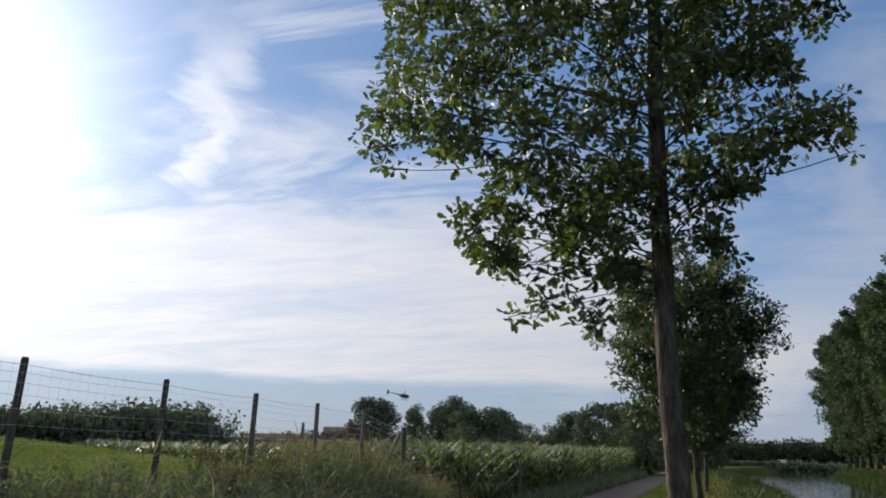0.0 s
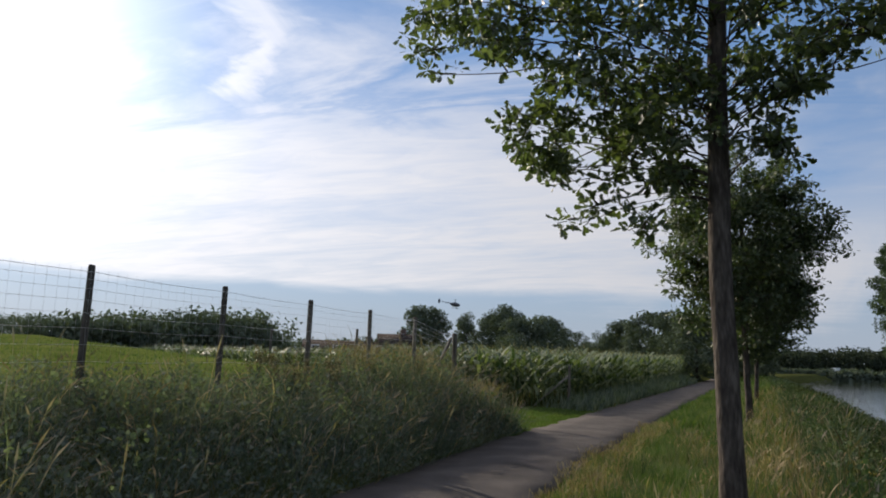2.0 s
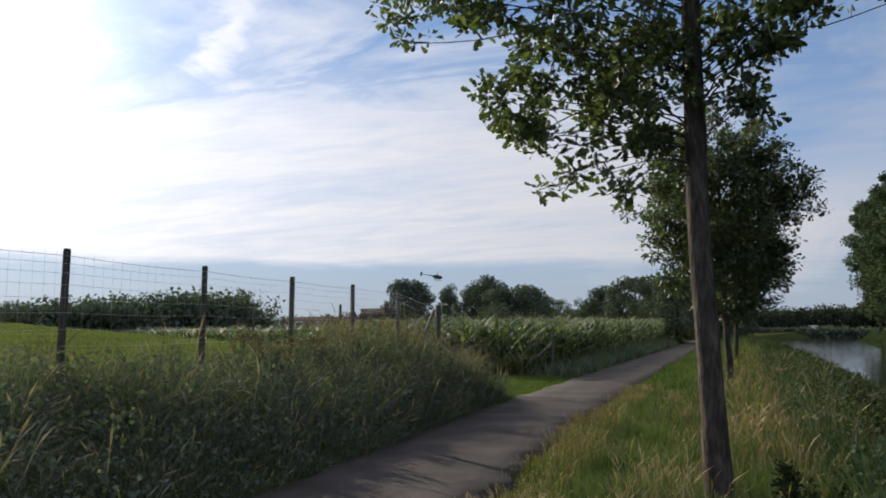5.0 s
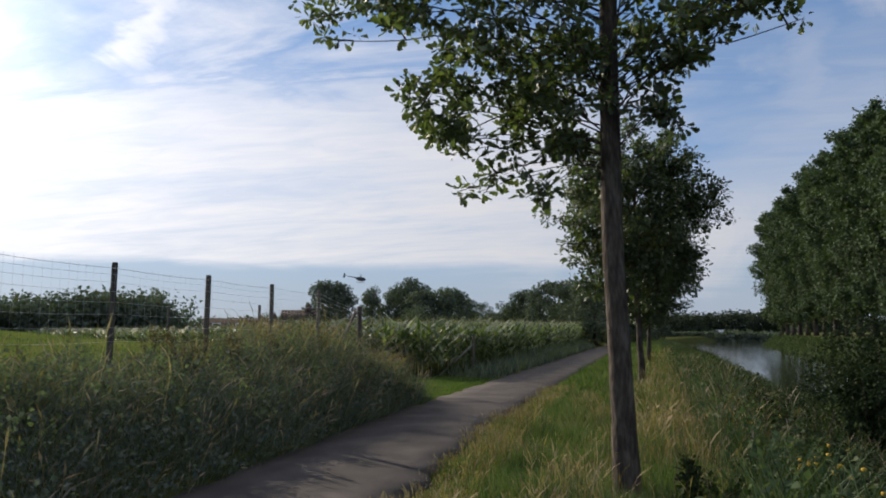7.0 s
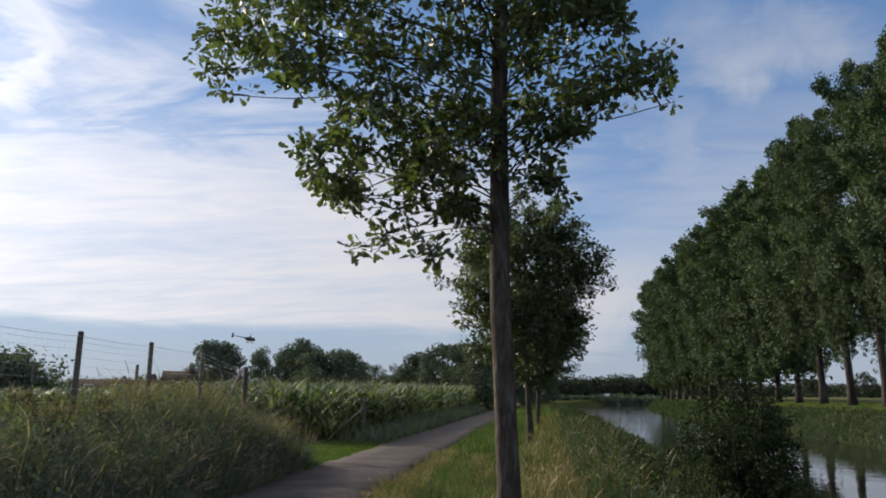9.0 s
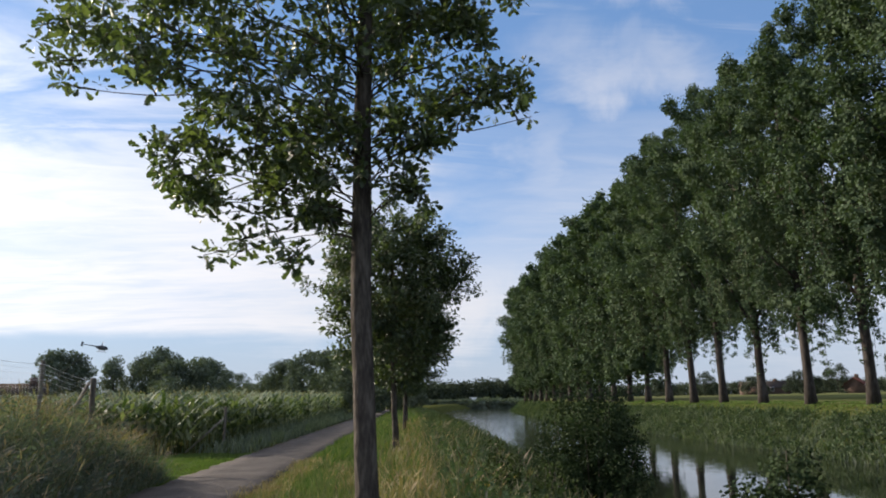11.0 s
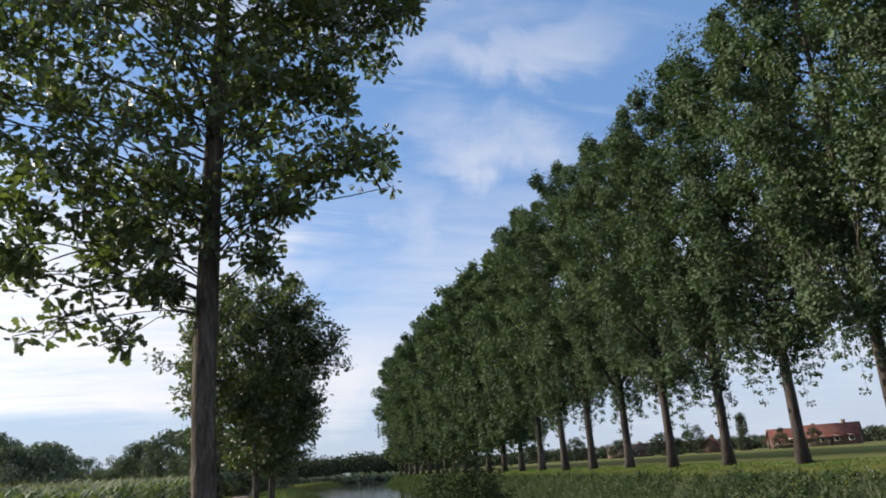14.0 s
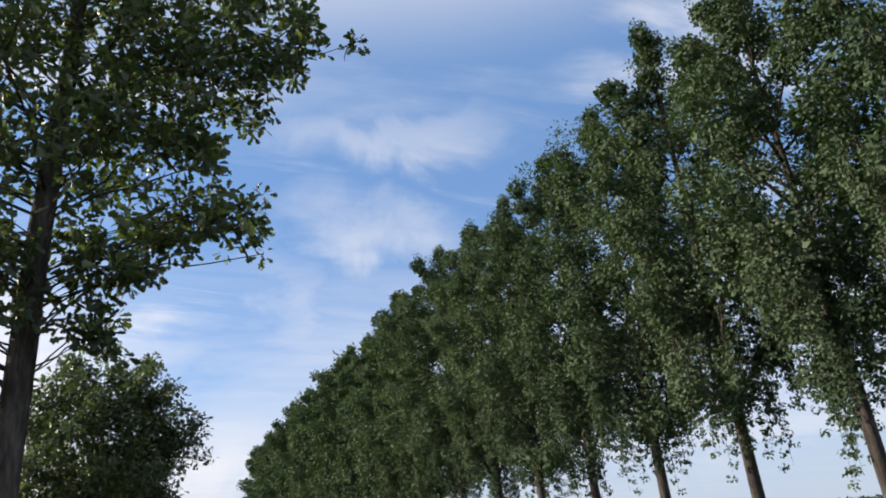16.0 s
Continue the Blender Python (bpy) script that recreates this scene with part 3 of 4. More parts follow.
oak_limbs = [
    # low limbs, sagging at the tips, on the sunny side
    (3.2, (-1.15, -0.3, 3.15), 0.013), (3.2, (-1.55, 0.2, 3.60), 0.024), (3.3, (-1.85, -0.3, 3.85), 0.026), (3.4, (-1.95, 0.5, 4.05), 0.024),
    (3.4, (-2.1, -0.1, 4.05), 0.024), (3.3, (-1.75, 0.3, 3.65), 0.022), (3.4, (-2.0, 0.1, 3.85), 0.022), (3.6, (-2.15, 0.4, 4.2), 0.024), (3.3, (-0.95, 0.5, 3.75), 0.020), (3.1, (-0.75, -0.6, 3.50), 0.020), (3.5, (-1.3, -0.8, 4.25), 0.024), (3.5, (-1.2, 0.9, 4.2), 0.024), (3.6, (-1.75, 0.1, 4.5), 0.026),
    (3.8, (-2.95, -0.3, 4.80), 0.032), (3.9, (-3.35, 0.3, 5.15), 0.032), (4.0, (-3.45, -0.1, 5.45), 0.034), (4.1, (-3.2, 0.5, 5.6), 0.030), (4.0, (-2.5, -0.8, 5.15), 0.030),
    (4.3, (-2.7, 0.2, 5.85), 0.030), (4.6, (-2.6, -0.4, 6.3), 0.030), (4.9, (-2.7, 0.4, 6.9), 0.030), (5.2, (-2.5, -0.6, 7.4), 0.028), (3.7, (-2.1, -0.7, 4.8), 0.026), (3.7, (-2.2, 0.6, 4.95), 0.026),
    # lifted side
    (3.3, (0.50, -0.3, 3.75), 0.019), (3.4, (0.60, 0.2, 3.85), 0.019), (3.6, (0.85, -0.4, 4.3), 0.021), (3.6, (1.05, -0.2, 4.45), 0.022), (3.7, (1.45, 0.0, 4.75), 0.024), (3.8, (1.65, -0.2, 4.65), 0.024), (3.7, (1.15, 0.1, 4.5), 0.024), (3.8, (1.35, -0.3, 4.85), 0.026), (3.9, (1.3, 0.4, 4.95), 0.024),
    (4.3, (1.25, -0.3, 5.45), 0.026), (4.6, (1.6, 0.2, 5.95), 0.028), (4.9, (2.0, -0.3, 6.55), 0.028), (5.2, (2.3, 0.2, 7.1), 0.028), (5.5, (2.4, -0.2, 7.7), 0.028), (5.2, (1.6, 0.9, 6.6), 0.026),
    # towards the path and away from it
    (3.7, (-0.5, -1.3, 4.5), 0.024), (3.8, (-0.9, 1.4, 4.7), 0.024), (4.2, (0.6, -1.2, 5.1), 0.024), (4.3, (0.5, 1.3, 5.2), 0.024), (4.6, (-1.2, -1.5, 5.6), 0.026), (4.7, (-1.4, 1.5, 5.8), 0.026),
    # loose twigs that stand out of the crown
    (3.2, (-1.50, -0.4, 3.05), 0.011), (3.2, (-0.88, -0.7, 2.86), 0.011), (3.9, (1.76, -0.3, 4.74), 0.014), (3.85, (1.62, -0.2, 5.0), 0.012), (3.3, (-1.58, 0.0, 3.36), 0.013),
    (3.35, (0.52, -0.2, 3.66), 0.013), (4.5, (-2.85, 0.2, 6.1), 0.013), (5.3, (2.45, -0.2, 7.4), 0.013), (5.0, (2.15, -0.4, 6.7), 0.013), (4.2, (1.40, 0.1, 5.2), 0.012),
]
oak_limbs = [(max(h, end[2] - 0.75) if end[2] > 4.2 and rad > 0.0185 else h, end, rad) for h, end, rad in oak_limbs]
oak_limbs += limb_ring(4.6, 9.6, 46, lambda f: 2.5 * (1 - 0.5 * f ** 2), lambda f: 0.45 + 0.4 * f, 0.034)


def oak_outline(c):
    """The crown's outline: hanging in layers on the sunny side, lifted and narrower on the other, with holes."""
    k = 7.2 / (7.2 + c[1])
    x, z = c[0] * k, 1.63 + (c[2] - 1.63) * k
    low = np.interp(x, [-3.6, -3.3, -2.95, -2.7, -2.3, -2.22, -2.1, -1.9, -1.6, -1.42, -1.27, -1.1, -1.0, -0.7, -0.44, -0.17, 0.1, 0.2, 0.26, 0.5, 0.55, 0.8, 1.05, 1.4, 1.7, 1.9, 2.2, 3],
                    [5.1, 4.92, 4.52, 4.70, 4.72, 4.08, 3.9, 3.58, 3.42, 3.86, 3.96, 3.72, 3.48, 3.38, 3.32, 3.55, 4.0, 4.3, 3.95, 3.62, 4.0, 4.2, 4.26, 4.56, 4.40, 4.8, 6.2, 7.6])
    right = np.interp(z, [3.5, 4.2, 4.5, 4.9, 5.1, 5.2, 5.65, 5.9, 6.6, 7.4, 8.5, 10], [0.54, 0.85, 1.6, 1.78, 1.6, 1.35, 1.25, 1.65, 2.15, 2.42, 2.3, 1.2])
    left = np.interp(z, [4.6, 5.1, 5.6, 5.9, 6.2, 7, 8.5, 10], [-3.2, -3.45, -3.45, -3.05, -3.05, -3.1, -2.65, -1.3])
    if z < low + 0.05 or not left < x < right or (x < -1.85 and 4.25 < z < 4.78):
        return False
    holes = noise.noise((x * 2.6, c[1] * 0.5, z * 2.6)) + 0.5 * noise.noise((x * 6, c[1], z * 6 + 9))
    return holes < float(np.interp(z, [3.2, 4.6, 6, 8], [0.12, 0.16, 0.27, 0.40]))


cloud = np.stack([rng.uniform(-3.5, 2.4, 6800), rng.normal(0, 0.75, 6800), rng.uniform(3.1, 10.2, 6800)], 1)
cloud = cloud[(np.abs(cloud[:, 1]) < 1.9) & (rng.random(6800) < np.interp(cloud[:, 2], [3.1, 4.5, 5.5, 8, 10], [0.20, 0.28, 0.55, 0.7, 0.5]))]
cloud = np.concatenate([cloud, np.stack([rng.normal(-0.45, 0.35, 120), rng.normal(-0.1, 0.4, 120), rng.uniform(3.4, 4.6, 120)], 1),
                        np.stack([rng.uniform(-2.3, -1.4, 190), rng.normal(0, 0.3, 190), rng.uniform(3.45, 4.3, 190)], 1)])
oak_core = np.array([c for c in cloud if oak_outline(c)])

oak = make_tree("oak_tree", OAK_AT, [(0.03, 0, -0.1), (0.0, 0, 0.9), (-0.05, 0, 2.4), (-0.04, 0, 4.5), (0.02, 0.05, 6.8), (0.05, 0.05, 10.4)],
                [0.150, 0.116, 0.106, 0.102, 0.085, 0.06, 0.02], oak_limbs,
                "slim oak with grey-brown bark and dense lobed leaves", OAK_LEAF, M_OAK, 0.098, 11, 0.09, 0.60, 10, 2, M_BARK, "oaks along the path", inside=oak_outline, core=oak_core)

def young_outline(c):
    a = math.atan2(c[1], c[0])
    wide = np.interp(c[2], [1.9, 2.3, 2.8, 3.5, 4.4, 5.3, 6.1, 6.7, 7.2, 7.6], [0.2, 1.1, 1.7, 1.85, 2.15, 2.35, 1.95, 1.3, 0.6, 0.1])
    wide *= 0.94 + 0.12 * math.sin(3 * a + 1.3 * c[2]) + 0.06 * math.sin(7 * a + 3 * c[2])
    return math.hypot(c[0], c[1]) < wide and noise.noise((c[0] * 1.7, c[1] * 1.7, c[2] * 1.7 + 4)) < 0.42


young_limbs = limb_ring(2.0, 6.0, 50, lambda f: float(np.interp(f, [0, 0.2, 0.5, 0.8, 1], [1.5, 2.0, 2.2, 1.6, 0.8])), lambda f: 0.15 + 0.55 * f, 0.03)
for i in range(46):
    # upright leafy shoots that break the outline
    h = rng.uniform(2.6, 6.2)
    a = i * 2.4 + 0.3
    r = float(np.interp(h, [2.2, 3.5, 4.6, 5.6, 6.2], [1.7, 1.95, 2.25, 1.7, 0.85])) * rng.uniform(0.85, 1.08)
    young_limbs.append((h - 0.5, (math.cos(a) * r, math.sin(a) * r, h + rng.uniform(0.5, 1.25)), 0.016))
young_limbs += [(6.0, (-0.15, 0, 7.85), 0.016), (5.8, (-0.7, 0.2, 7.2), 0.016), (5.6, (0.95, -0.2, 7.1), 0.016), (5.4, (1.45, 0.1, 6.6), 0.016), (4.2, (2.5, -0.1, 5.4), 0.016), (4.0, (2.3, 0.3, 5.0), 0.016), (5.2, (-2.2, -0.2, 6.5), 0.016)]
young_core = np.stack([rng.uniform(-2.4, 2.4, 1500), rng.uniform(-2.4, 2.4, 1500), rng.uniform(2.0, 7.4, 1500)], 1)
young = make_tree("oak_tree", (0.22, 20.8, 0.05), [(0.05, 0, -0.1), (0, 0, 1.2), (-0.05, 0, 3.5), (0, 0, 6.9)], [0.105, 0.085, 0.07, 0.02], young_limbs,
                  "young oak with a dark dense crown of upright shoots", YOUNG_LEAF, M_OAK_DARK, 0.125, 13, 0.19, 0.7, 12, 2, M_BARK, "oaks along the path",
                  sprig_n=15, inside=young_outline, core=np.array([c for c in young_core if young_outline(c)]))
copy_thing(young, pose(1.15, 33.2, 0.05, 0, 0, 140) @ Matrix.Scale(0.95, 4))
copy_thing(young, pose(1.9, 46.0, 0.05, 0, 0, 250) @ Matrix.Scale(0.9, 4))


def make_poplar(place, label, per, leaf, low, skirt, H):
    ob = thing("poplar_tree", place, label, "tree", "poplars across the canal")
    P = wander((0, 0, -0.2), (0.2, 0.1, H * 0.9), 16, 0.05)
    mesh_part("trunk", tube(P, np.interp(np.linspace(0, 1, 16), [0, 0.05, 0.3, 0.6, 1], [0.38, 0.26, 0.215, 0.15, 0.04]), 12), M_POPLAR_BARK, ob, smooth=True)
    shape = FAR_LEAF if leaf > 0.3 else POPLAR_LEAF
    lumps, size, hang = [], [], []
    n = 25
    for i in range(n):
        f = i / (n - 1)
        h = 4.9 + (H - 10.2) * f + rng.uniform(-0.3, 0.3)
        a = i * 2.4 + rng.uniform(-0.35, 0.35)
        l = float(np.interp(f, [0, 0.2, 0.55, 0.8, 1], [2.7, 3.2, 3.35, 2.9, 1.5])) * rng.uniform(0.85, 1.12)
        base = np.array([np.interp(h, P[:, 2], P[:, 0]), np.interp(h, P[:, 2], P[:, 1]), h])
        end = np.array([math.cos(a) * l, math.sin(a) * l, h + rng.uniform(3.6, 5.4) * (1 - 0.4 * f)])
        Q = wander(base, end, 9, 0.10, -0.25)
        mesh_part("limb", tube(Q, np.linspace(0.12 * (1 - 0.55 * f), 0.015, 9), 6), M_POPLAR_BARK, ob, smooth=True)
        for g in (0.5, 0.78, 1.0):
            if f < 0.25 and g < 0.6:
                continue
            q = g * 8
            c = Q[int(q)] + (Q[min(8, int(q) + 1)] - Q[int(q)]) * (q % 1)
            lumps.append(c + rng.normal(0, 0.22, 3))
            size.append(rng.uniform(0.72, 1.15) * (1.0 if g > 0.6 else 1.1) * (1 - 0.35 * f * f))
        if f < 0.45:
            for _ in range(15):
                o = Q[rng.integers(1, 6)] * [1.3, 1.3, 1] + rng.normal(0, 0.4, 3) + [0, 0, 0.6 * (low - 5.0)]
                hang.append((o, rng.uniform(1.2, 3.4)))
    for a in np.arange(skirt) * 2.4 + rng.uniform(0, 6):
        rr = rng.uniform(1.2, 2.7)
        lumps.append(np.array([math.cos(a) * rr, math.sin(a) * rr, rng.uniform(low, low + 2.8)]))
        size.append(rng.uniform(0.6, 0.95))
    for up, r in ((1.5, 0.45), (2.3, 0.65), (3.3, 0.9), (4.4, 1.1)):
        lumps.append(np.array([0.2, 0.1, H - up]))
        size.append(r)
    lumps, size = np.array(lumps), np.array(size)
    # smaller tufts standing out of each mass
    k = 3
    d = rand_dir(len(lumps) * k) + [0, 0, 0.35]
    tuft = np.repeat(lumps, k, 0) + d * np.repeat(size, k)[:, None] * 0.78
    chunks = [leaves_at(lumps, per, size, leaf, shape, 0.35, 0.22, 1.6), leaves_at(tuft, per // 5, 0.36, leaf * 0.9, shape, 0.35, 0.4, 1.4)]
    chunks.append(leaves_at(lumps, 36, size * 0.72, 0.34, shape, 0.3, 0.6, 1.2))
    core = np.stack([rng.normal(0, 0.8, 16), rng.normal(0, 0.8, 16), np.linspace(8.5, H - 2.5, 16)], 1)
    chunks.append(leaves_at(core, per, 1.3, leaf, shape))
    spray = np.concatenate([o + np.stack([rng.normal(0, 0.12, 7), rng.normal(0, 0.12, 7), -np.linspace(0, ln, 7)], 1) for o, ln in hang])
    chunks.append(leaves_at(spray, max(4, per // 12), 0.22, leaf * 0.85, shape, 0.9))
    twigs = [tube(wander(o, o - [0, 0, ln], 5, 0.05), np.linspace(0.016, 0.004, 5), 4) for o, ln in hang]
    mesh_part("twig", join(twigs), M_TWIG, ob, kind="stuff")
    mesh_part("crown", join(chunks), M_POPLAR, ob, kind="stuff")
    return ob


LABEL_POPLAR = "tall poplar with bare lower trunk on the far canal bank"


def poplar_place(y):
    x = 23.2 + 0.057 * (y - 13)
    return x, y, float(ground_z(x, y))


POPLAR_Y = [39.5 + 5.7 * k for k in range(-6, 19)]
near_kinds = [make_poplar(poplar_place(POPLAR_Y[k]), LABEL_POPLAR, 250, 0.148, 5.2, 5, 24.7) for k in (4, 5, 6)]
far_kinds = [make_poplar(poplar_place(POPLAR_Y[k]), LABEL_POPLAR, 75, 0.28, 3.0, 16, 24.9) for k in (11, 12)]
for k, y in enumerate(POPLAR_Y):
    if k in (4, 5, 6, 11, 12):
        continue
    x, yy, z = poplar_place(y + rng.uniform(-0.25, 0.25))
    src = near_kinds[k % 3] if 0 < k < 11 else far_kinds[k % 2]
    w = 1.0 if k < 9 else 1.08 if k < 11 else 1.16
    copy_thing(src, pose(x, yy, z, 0, 0, rng.uniform(0, 360)) @ Matrix.Diagonal((w, w, rng.uniform(0.96, 1.06), 1)))


def far_tree(place, w, h, label, n=70, per=26, low=0.12, mat=M_HAZED_LEAF, name="broadleaf_tree"):
    ob = thing(name, place, label, "tree", "trees beyond the fields")
    mesh_part("trunk", tube(wander((0, 0, -0.3), (0, 0, h * 0.7), 6, 0.03), np.linspace(0.05, 0.02, 6) * h * 0.5, 7), M_POPLAR_BARK, ob)
    f = rng.random(n)
    z = h * (low + (0.97 - low) * f)
    reach = 0.46 * w * np.sqrt(np.clip(1 - 0.92 * (np.maximum(f - 0.3, 0) / 0.7) ** 2, 0.05, 1))
    a = rng.uniform(0, 2 * np.pi, n)
    rr = reach * rng.random(n) ** 0.4
    c = np.stack([np.cos(a) * rr, np.sin(a) * rr, z], 1)
    s = max(w, h)
    mesh_part("crown", leaves_at(c, per * 5, 0.11 * s, 0.030 * s, FAR_LEAF, 0.3, 0.35, 1.7), mat, ob, kind="stuff")
    return ob


def at_az(az, dist):
    x, y = -0.65 + dist * math.sin(radians(az)), -0.15 + dist * math.cos(radians(az))
    return x, y, float(ground_z(x, y))


EYE_Z = 1.63
for az, dist, w, el, n, label in (
        (-21.7, 150, 11.0, 3.5, 80, "rounded dark green broadleaf tree beyond the maize"),
        (-18.3, 160, 4.5, 3.3, 40, "slender dark tree beyond the maize"),
        (-16.6, 165, 9, 3.0, 60, "broad dark green tree in a group"),
        (-15.2, 155, 11, 3.8, 80, "tall broad dark green tree in a group"),
        (-13.4, 130, 11, 3.0, 70, "grey-green willow-like tree in a group"),
        (-12.0, 150, 9, 3.0, 60, "broad dark green tree in a group"),
        (-10.8, 165, 7, 2.3, 50, "low grey-green tree in a group"),
        (-9.6, 160, 6, 2.0, 40, "small rounded tree beyond the maize"),
        (-7.6, 130, 7, 2.2, 50, "small feathery tree beyond the maize"),
        (-5.9, 120, 8, 2.9, 60, "feathery dark green tree beyond the maize"),
        (-3.9, 112, 9, 3.6, 70, "dark green tree with an open feathery top"),
        (-2.4, 100, 8, 3.5, 60, "dense dark green tree by the path"),
        (-0.9, 78, 6.5, 3.9, 70, "dense dark green bush tree beside the path"),
        (0.9, 95, 7, 3.2, 60, "dense dark green tree beside the path"),
        (2.6, 130, 8, 2.0, 50, "dark green tree beside the path"),
        (37.6, 205, 1.9, 2.2, 40, "slender columnar tree beside the farm"),
        (34.3, 215, 7, 1.6, 40, "rounded tree beside the farm"),
        (40.0, 180, 3.0, 1.0, 40, "small dark tree in front of the farm"),
        (42.1, 178, 3.4, 0.9, 40, "small dark tree in front of the farm"),
        (32.2, 220, 9, 1.2, 40, "low rounded tree beyond the far field"),
        (25.6, 230, 8, 1.3, 40, "low rounded tree beyond the far field"),
        (29.0, 240, 7, 0.9, 40, "low rounded tree beyond the far field"),
        (22.5, 240, 8, 0.9, 40, "low rounded tree beyond the far field")):
    # past azimuth 20 the leaf colour itself carries the backlit shade
    p = at_az(az, dist)
    far_tree(p, w * 1.2, EYE_Z + dist * math.tan(radians(el + 0.15)) - p[2], label, n=n, low=0.05, mat=M_SHADED_WOODS if az > 20 else M_HAZED_LEAF)


def wood_belt(name, label, rows, size, depth, dense=5.5, mat=M_HAZED_LEAF):
    """rows of (azimuth, distance, elevation of the top): a ragged belt of foliage between them."""
    chunks = []
    for (a0, d0, e0), (a1, d1, e1) in zip(rows, rows[1:]):
        m = max(2, int(abs(a1 - a0) * dense))
        for f in np.linspace(0, 1, m, endpoint=False):
            az, d = a0 + (a1 - a0) * f, d0 + (d1 - d0) * f
            x, y, z = at_az(az, d + rng.uniform(0, depth))
            h = max(1.4, EYE_Z + d * math.tan(radians(e0 + (e1 - e0) * f)) - z) * rng.uniform(0.86, 1.06)
            c = np.array([x, y, z]) + np.stack([rng.normal(0, h * 0.2, 10), rng.normal(0, h * 0.2, 10), rng.uniform(0.04, 0.88, 10) * h], 1)
            chunks.append(leaves_at(c, 18, h * 0.22, size * 0.78 * h, FAR_LEAF))
    ob = mesh_part(name, join(chunks), mat)
    return tagged(ob, label, "trees", kind="stuff")


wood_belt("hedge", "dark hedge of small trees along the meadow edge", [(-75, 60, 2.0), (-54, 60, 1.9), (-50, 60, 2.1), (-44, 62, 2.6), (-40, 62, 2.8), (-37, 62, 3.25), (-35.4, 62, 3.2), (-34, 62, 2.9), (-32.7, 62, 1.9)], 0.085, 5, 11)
wood_belt("distant_woods", "distant dark green wood on the horizon", [(1.5, 260, 1.6), (5, 260, 1.4), (9, 280, 1.5), (13, 300, 1.5), (18, 320, 1.0)], 0.12, 30, 12, M_SHADED_WOODS)
wood_belt("bank_bushes", "dark low bushes on the bank where the canal bends", [(2, 185, 0.05), (6, 205, -0.05), (10, 225, -0.05), (14, 240, -0.1)], 0.3, 8, 7)
wood_belt("distant_woods", "low distant tree line beyond the far fields", [(18, 330, 0.8), (30, 330, 0.85), (44, 300, 0.9), (60, 300, 0.9)], 0.16, 30, 9, M_SHADED_WOODS)
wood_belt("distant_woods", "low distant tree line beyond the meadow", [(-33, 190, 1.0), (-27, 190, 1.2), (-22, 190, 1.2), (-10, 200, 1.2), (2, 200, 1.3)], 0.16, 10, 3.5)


def make_shrub(place, w, h, label):
    ob = thing("alder_shrub", place, label, "shrub", "shrubs at the water's edge")
    c = []
    for i in range(15):
        a = i * 2.4
        q = rng.uniform(0.08, 0.5)
        end = np.array([math.cos(a) * w * q, math.sin(a) * w * q, h * (1.08 - 1.25 * q) * rng.uniform(0.85, 1.0)])
        Q = wander((math.cos(a) * 0.1, math.sin(a) * 0.1, -0.1), end, 8, 0.04)
        mesh_part("stem", tube(Q, np.linspace(0.03, 0.006, 8), 5), M_TWIG, ob)
        for k in range(70):
            f = rng.uniform(0.05, 1.0)
            c.append(np.array([np.interp(f, np.linspace(0, 1, 8), Q[:, j]) for j in range(3)]) + rand_dir(1)[0] * w * 0.16)
    mesh_part("crown", leaves_at(np.array(c), 40, 0.17, 0.056, KITE_LEAF), M_SHRUB, ob, kind="stuff")
    return ob


make_shrub((4.3, 15.6, float(ground_z(4.3, 15.6))), 2.9, 3.5, "dark dense alder shrub leaning over the water")
make_shrub((4.1, 8.0, float(ground_z(4.1, 8.0))), 1.4, 2.6, "dark low alder shrub at the water's edge")

# ---- fence along the meadow ----
fence = thing("wire_fence", (-7.5, 6.27, 1.2), "weathered round wooden posts carrying galvanised sheep wire", "fence")
FENCE_Y = [-3.73, -1.23, 1.27, 3.77, 6.27, 8.78, 11.27, 13.77, 16.27, 18.8]
TOP = 2.60


def post_mesh(h, r, lean):
    V, T = tube([(0, 0, -0.35), (0, 0, 0.3), (lean[0] * 0.6, lean[1] * 0.6, h * 0.6), (lean[0], lean[1], h - 0.03), (lean[0], lean[1], h)], [r, r, r * 0.97, r * 0.95, r * 0.8], 10)
    return V, T


for k, y in enumerate(FENCE_Y):
    z = float(ground_z(-7.5, y))
    h = TOP - z + (-0.3 if k == 9 else 0)
    ob = mesh_part("post", post_mesh(h, 0.07 if k == 9 else rng.uniform(0.042, 0.05), (rng.uniform(-0.03, 0.03), rng.uniform(0.0, 0.07))), M_POST, fence, smooth=True)
    ob.location = (0.2 if k == 9 else 0, y - 6.27, z - 1.2)
WIRES = [0.04, 0.13, 0.24, 0.37, 0.52, 0.69, 0.88, 1.07]
for k in range(len(FENCE_Y) - 1):
    y0, y1 = FENCE_Y[k], FENCE_Y[k + 1]
    chunks = []
    tops = [TOP - 0.05, TOP - 0.05 - (0.28 if k == 8 else 0)]
    for j, d in enumerate(WIRES):
        t = np.linspace(0, 1, 7)
        P = np.stack([np.full(7, 0.05), y0 + (y1 - y0) * t - 6.27, tops[0] + (tops[1] - tops[0]) * t - d - 1.2 - 0.02 * np.sin(np.pi * t)], 1)
        chunks.append(tube(P, 0.0019 if j else 0.0030, 4))
    for t in np.arange(0.03, 1, 0.06):
        yy = y0 + (y1 - y0) * t - 6.27
        zt = tops[0] + (tops[1] - tops[0]) * t - 1.2 - 0.02 * math.sin(math.pi * t)
        chunks.append(tube([(0.05, yy, zt), (0.05, yy, zt - 0.55), (0.05, yy, zt - 1.09)], 0.0012, 3))
    mesh_part("wire_mesh", join(chunks), M_WIRE, fence)
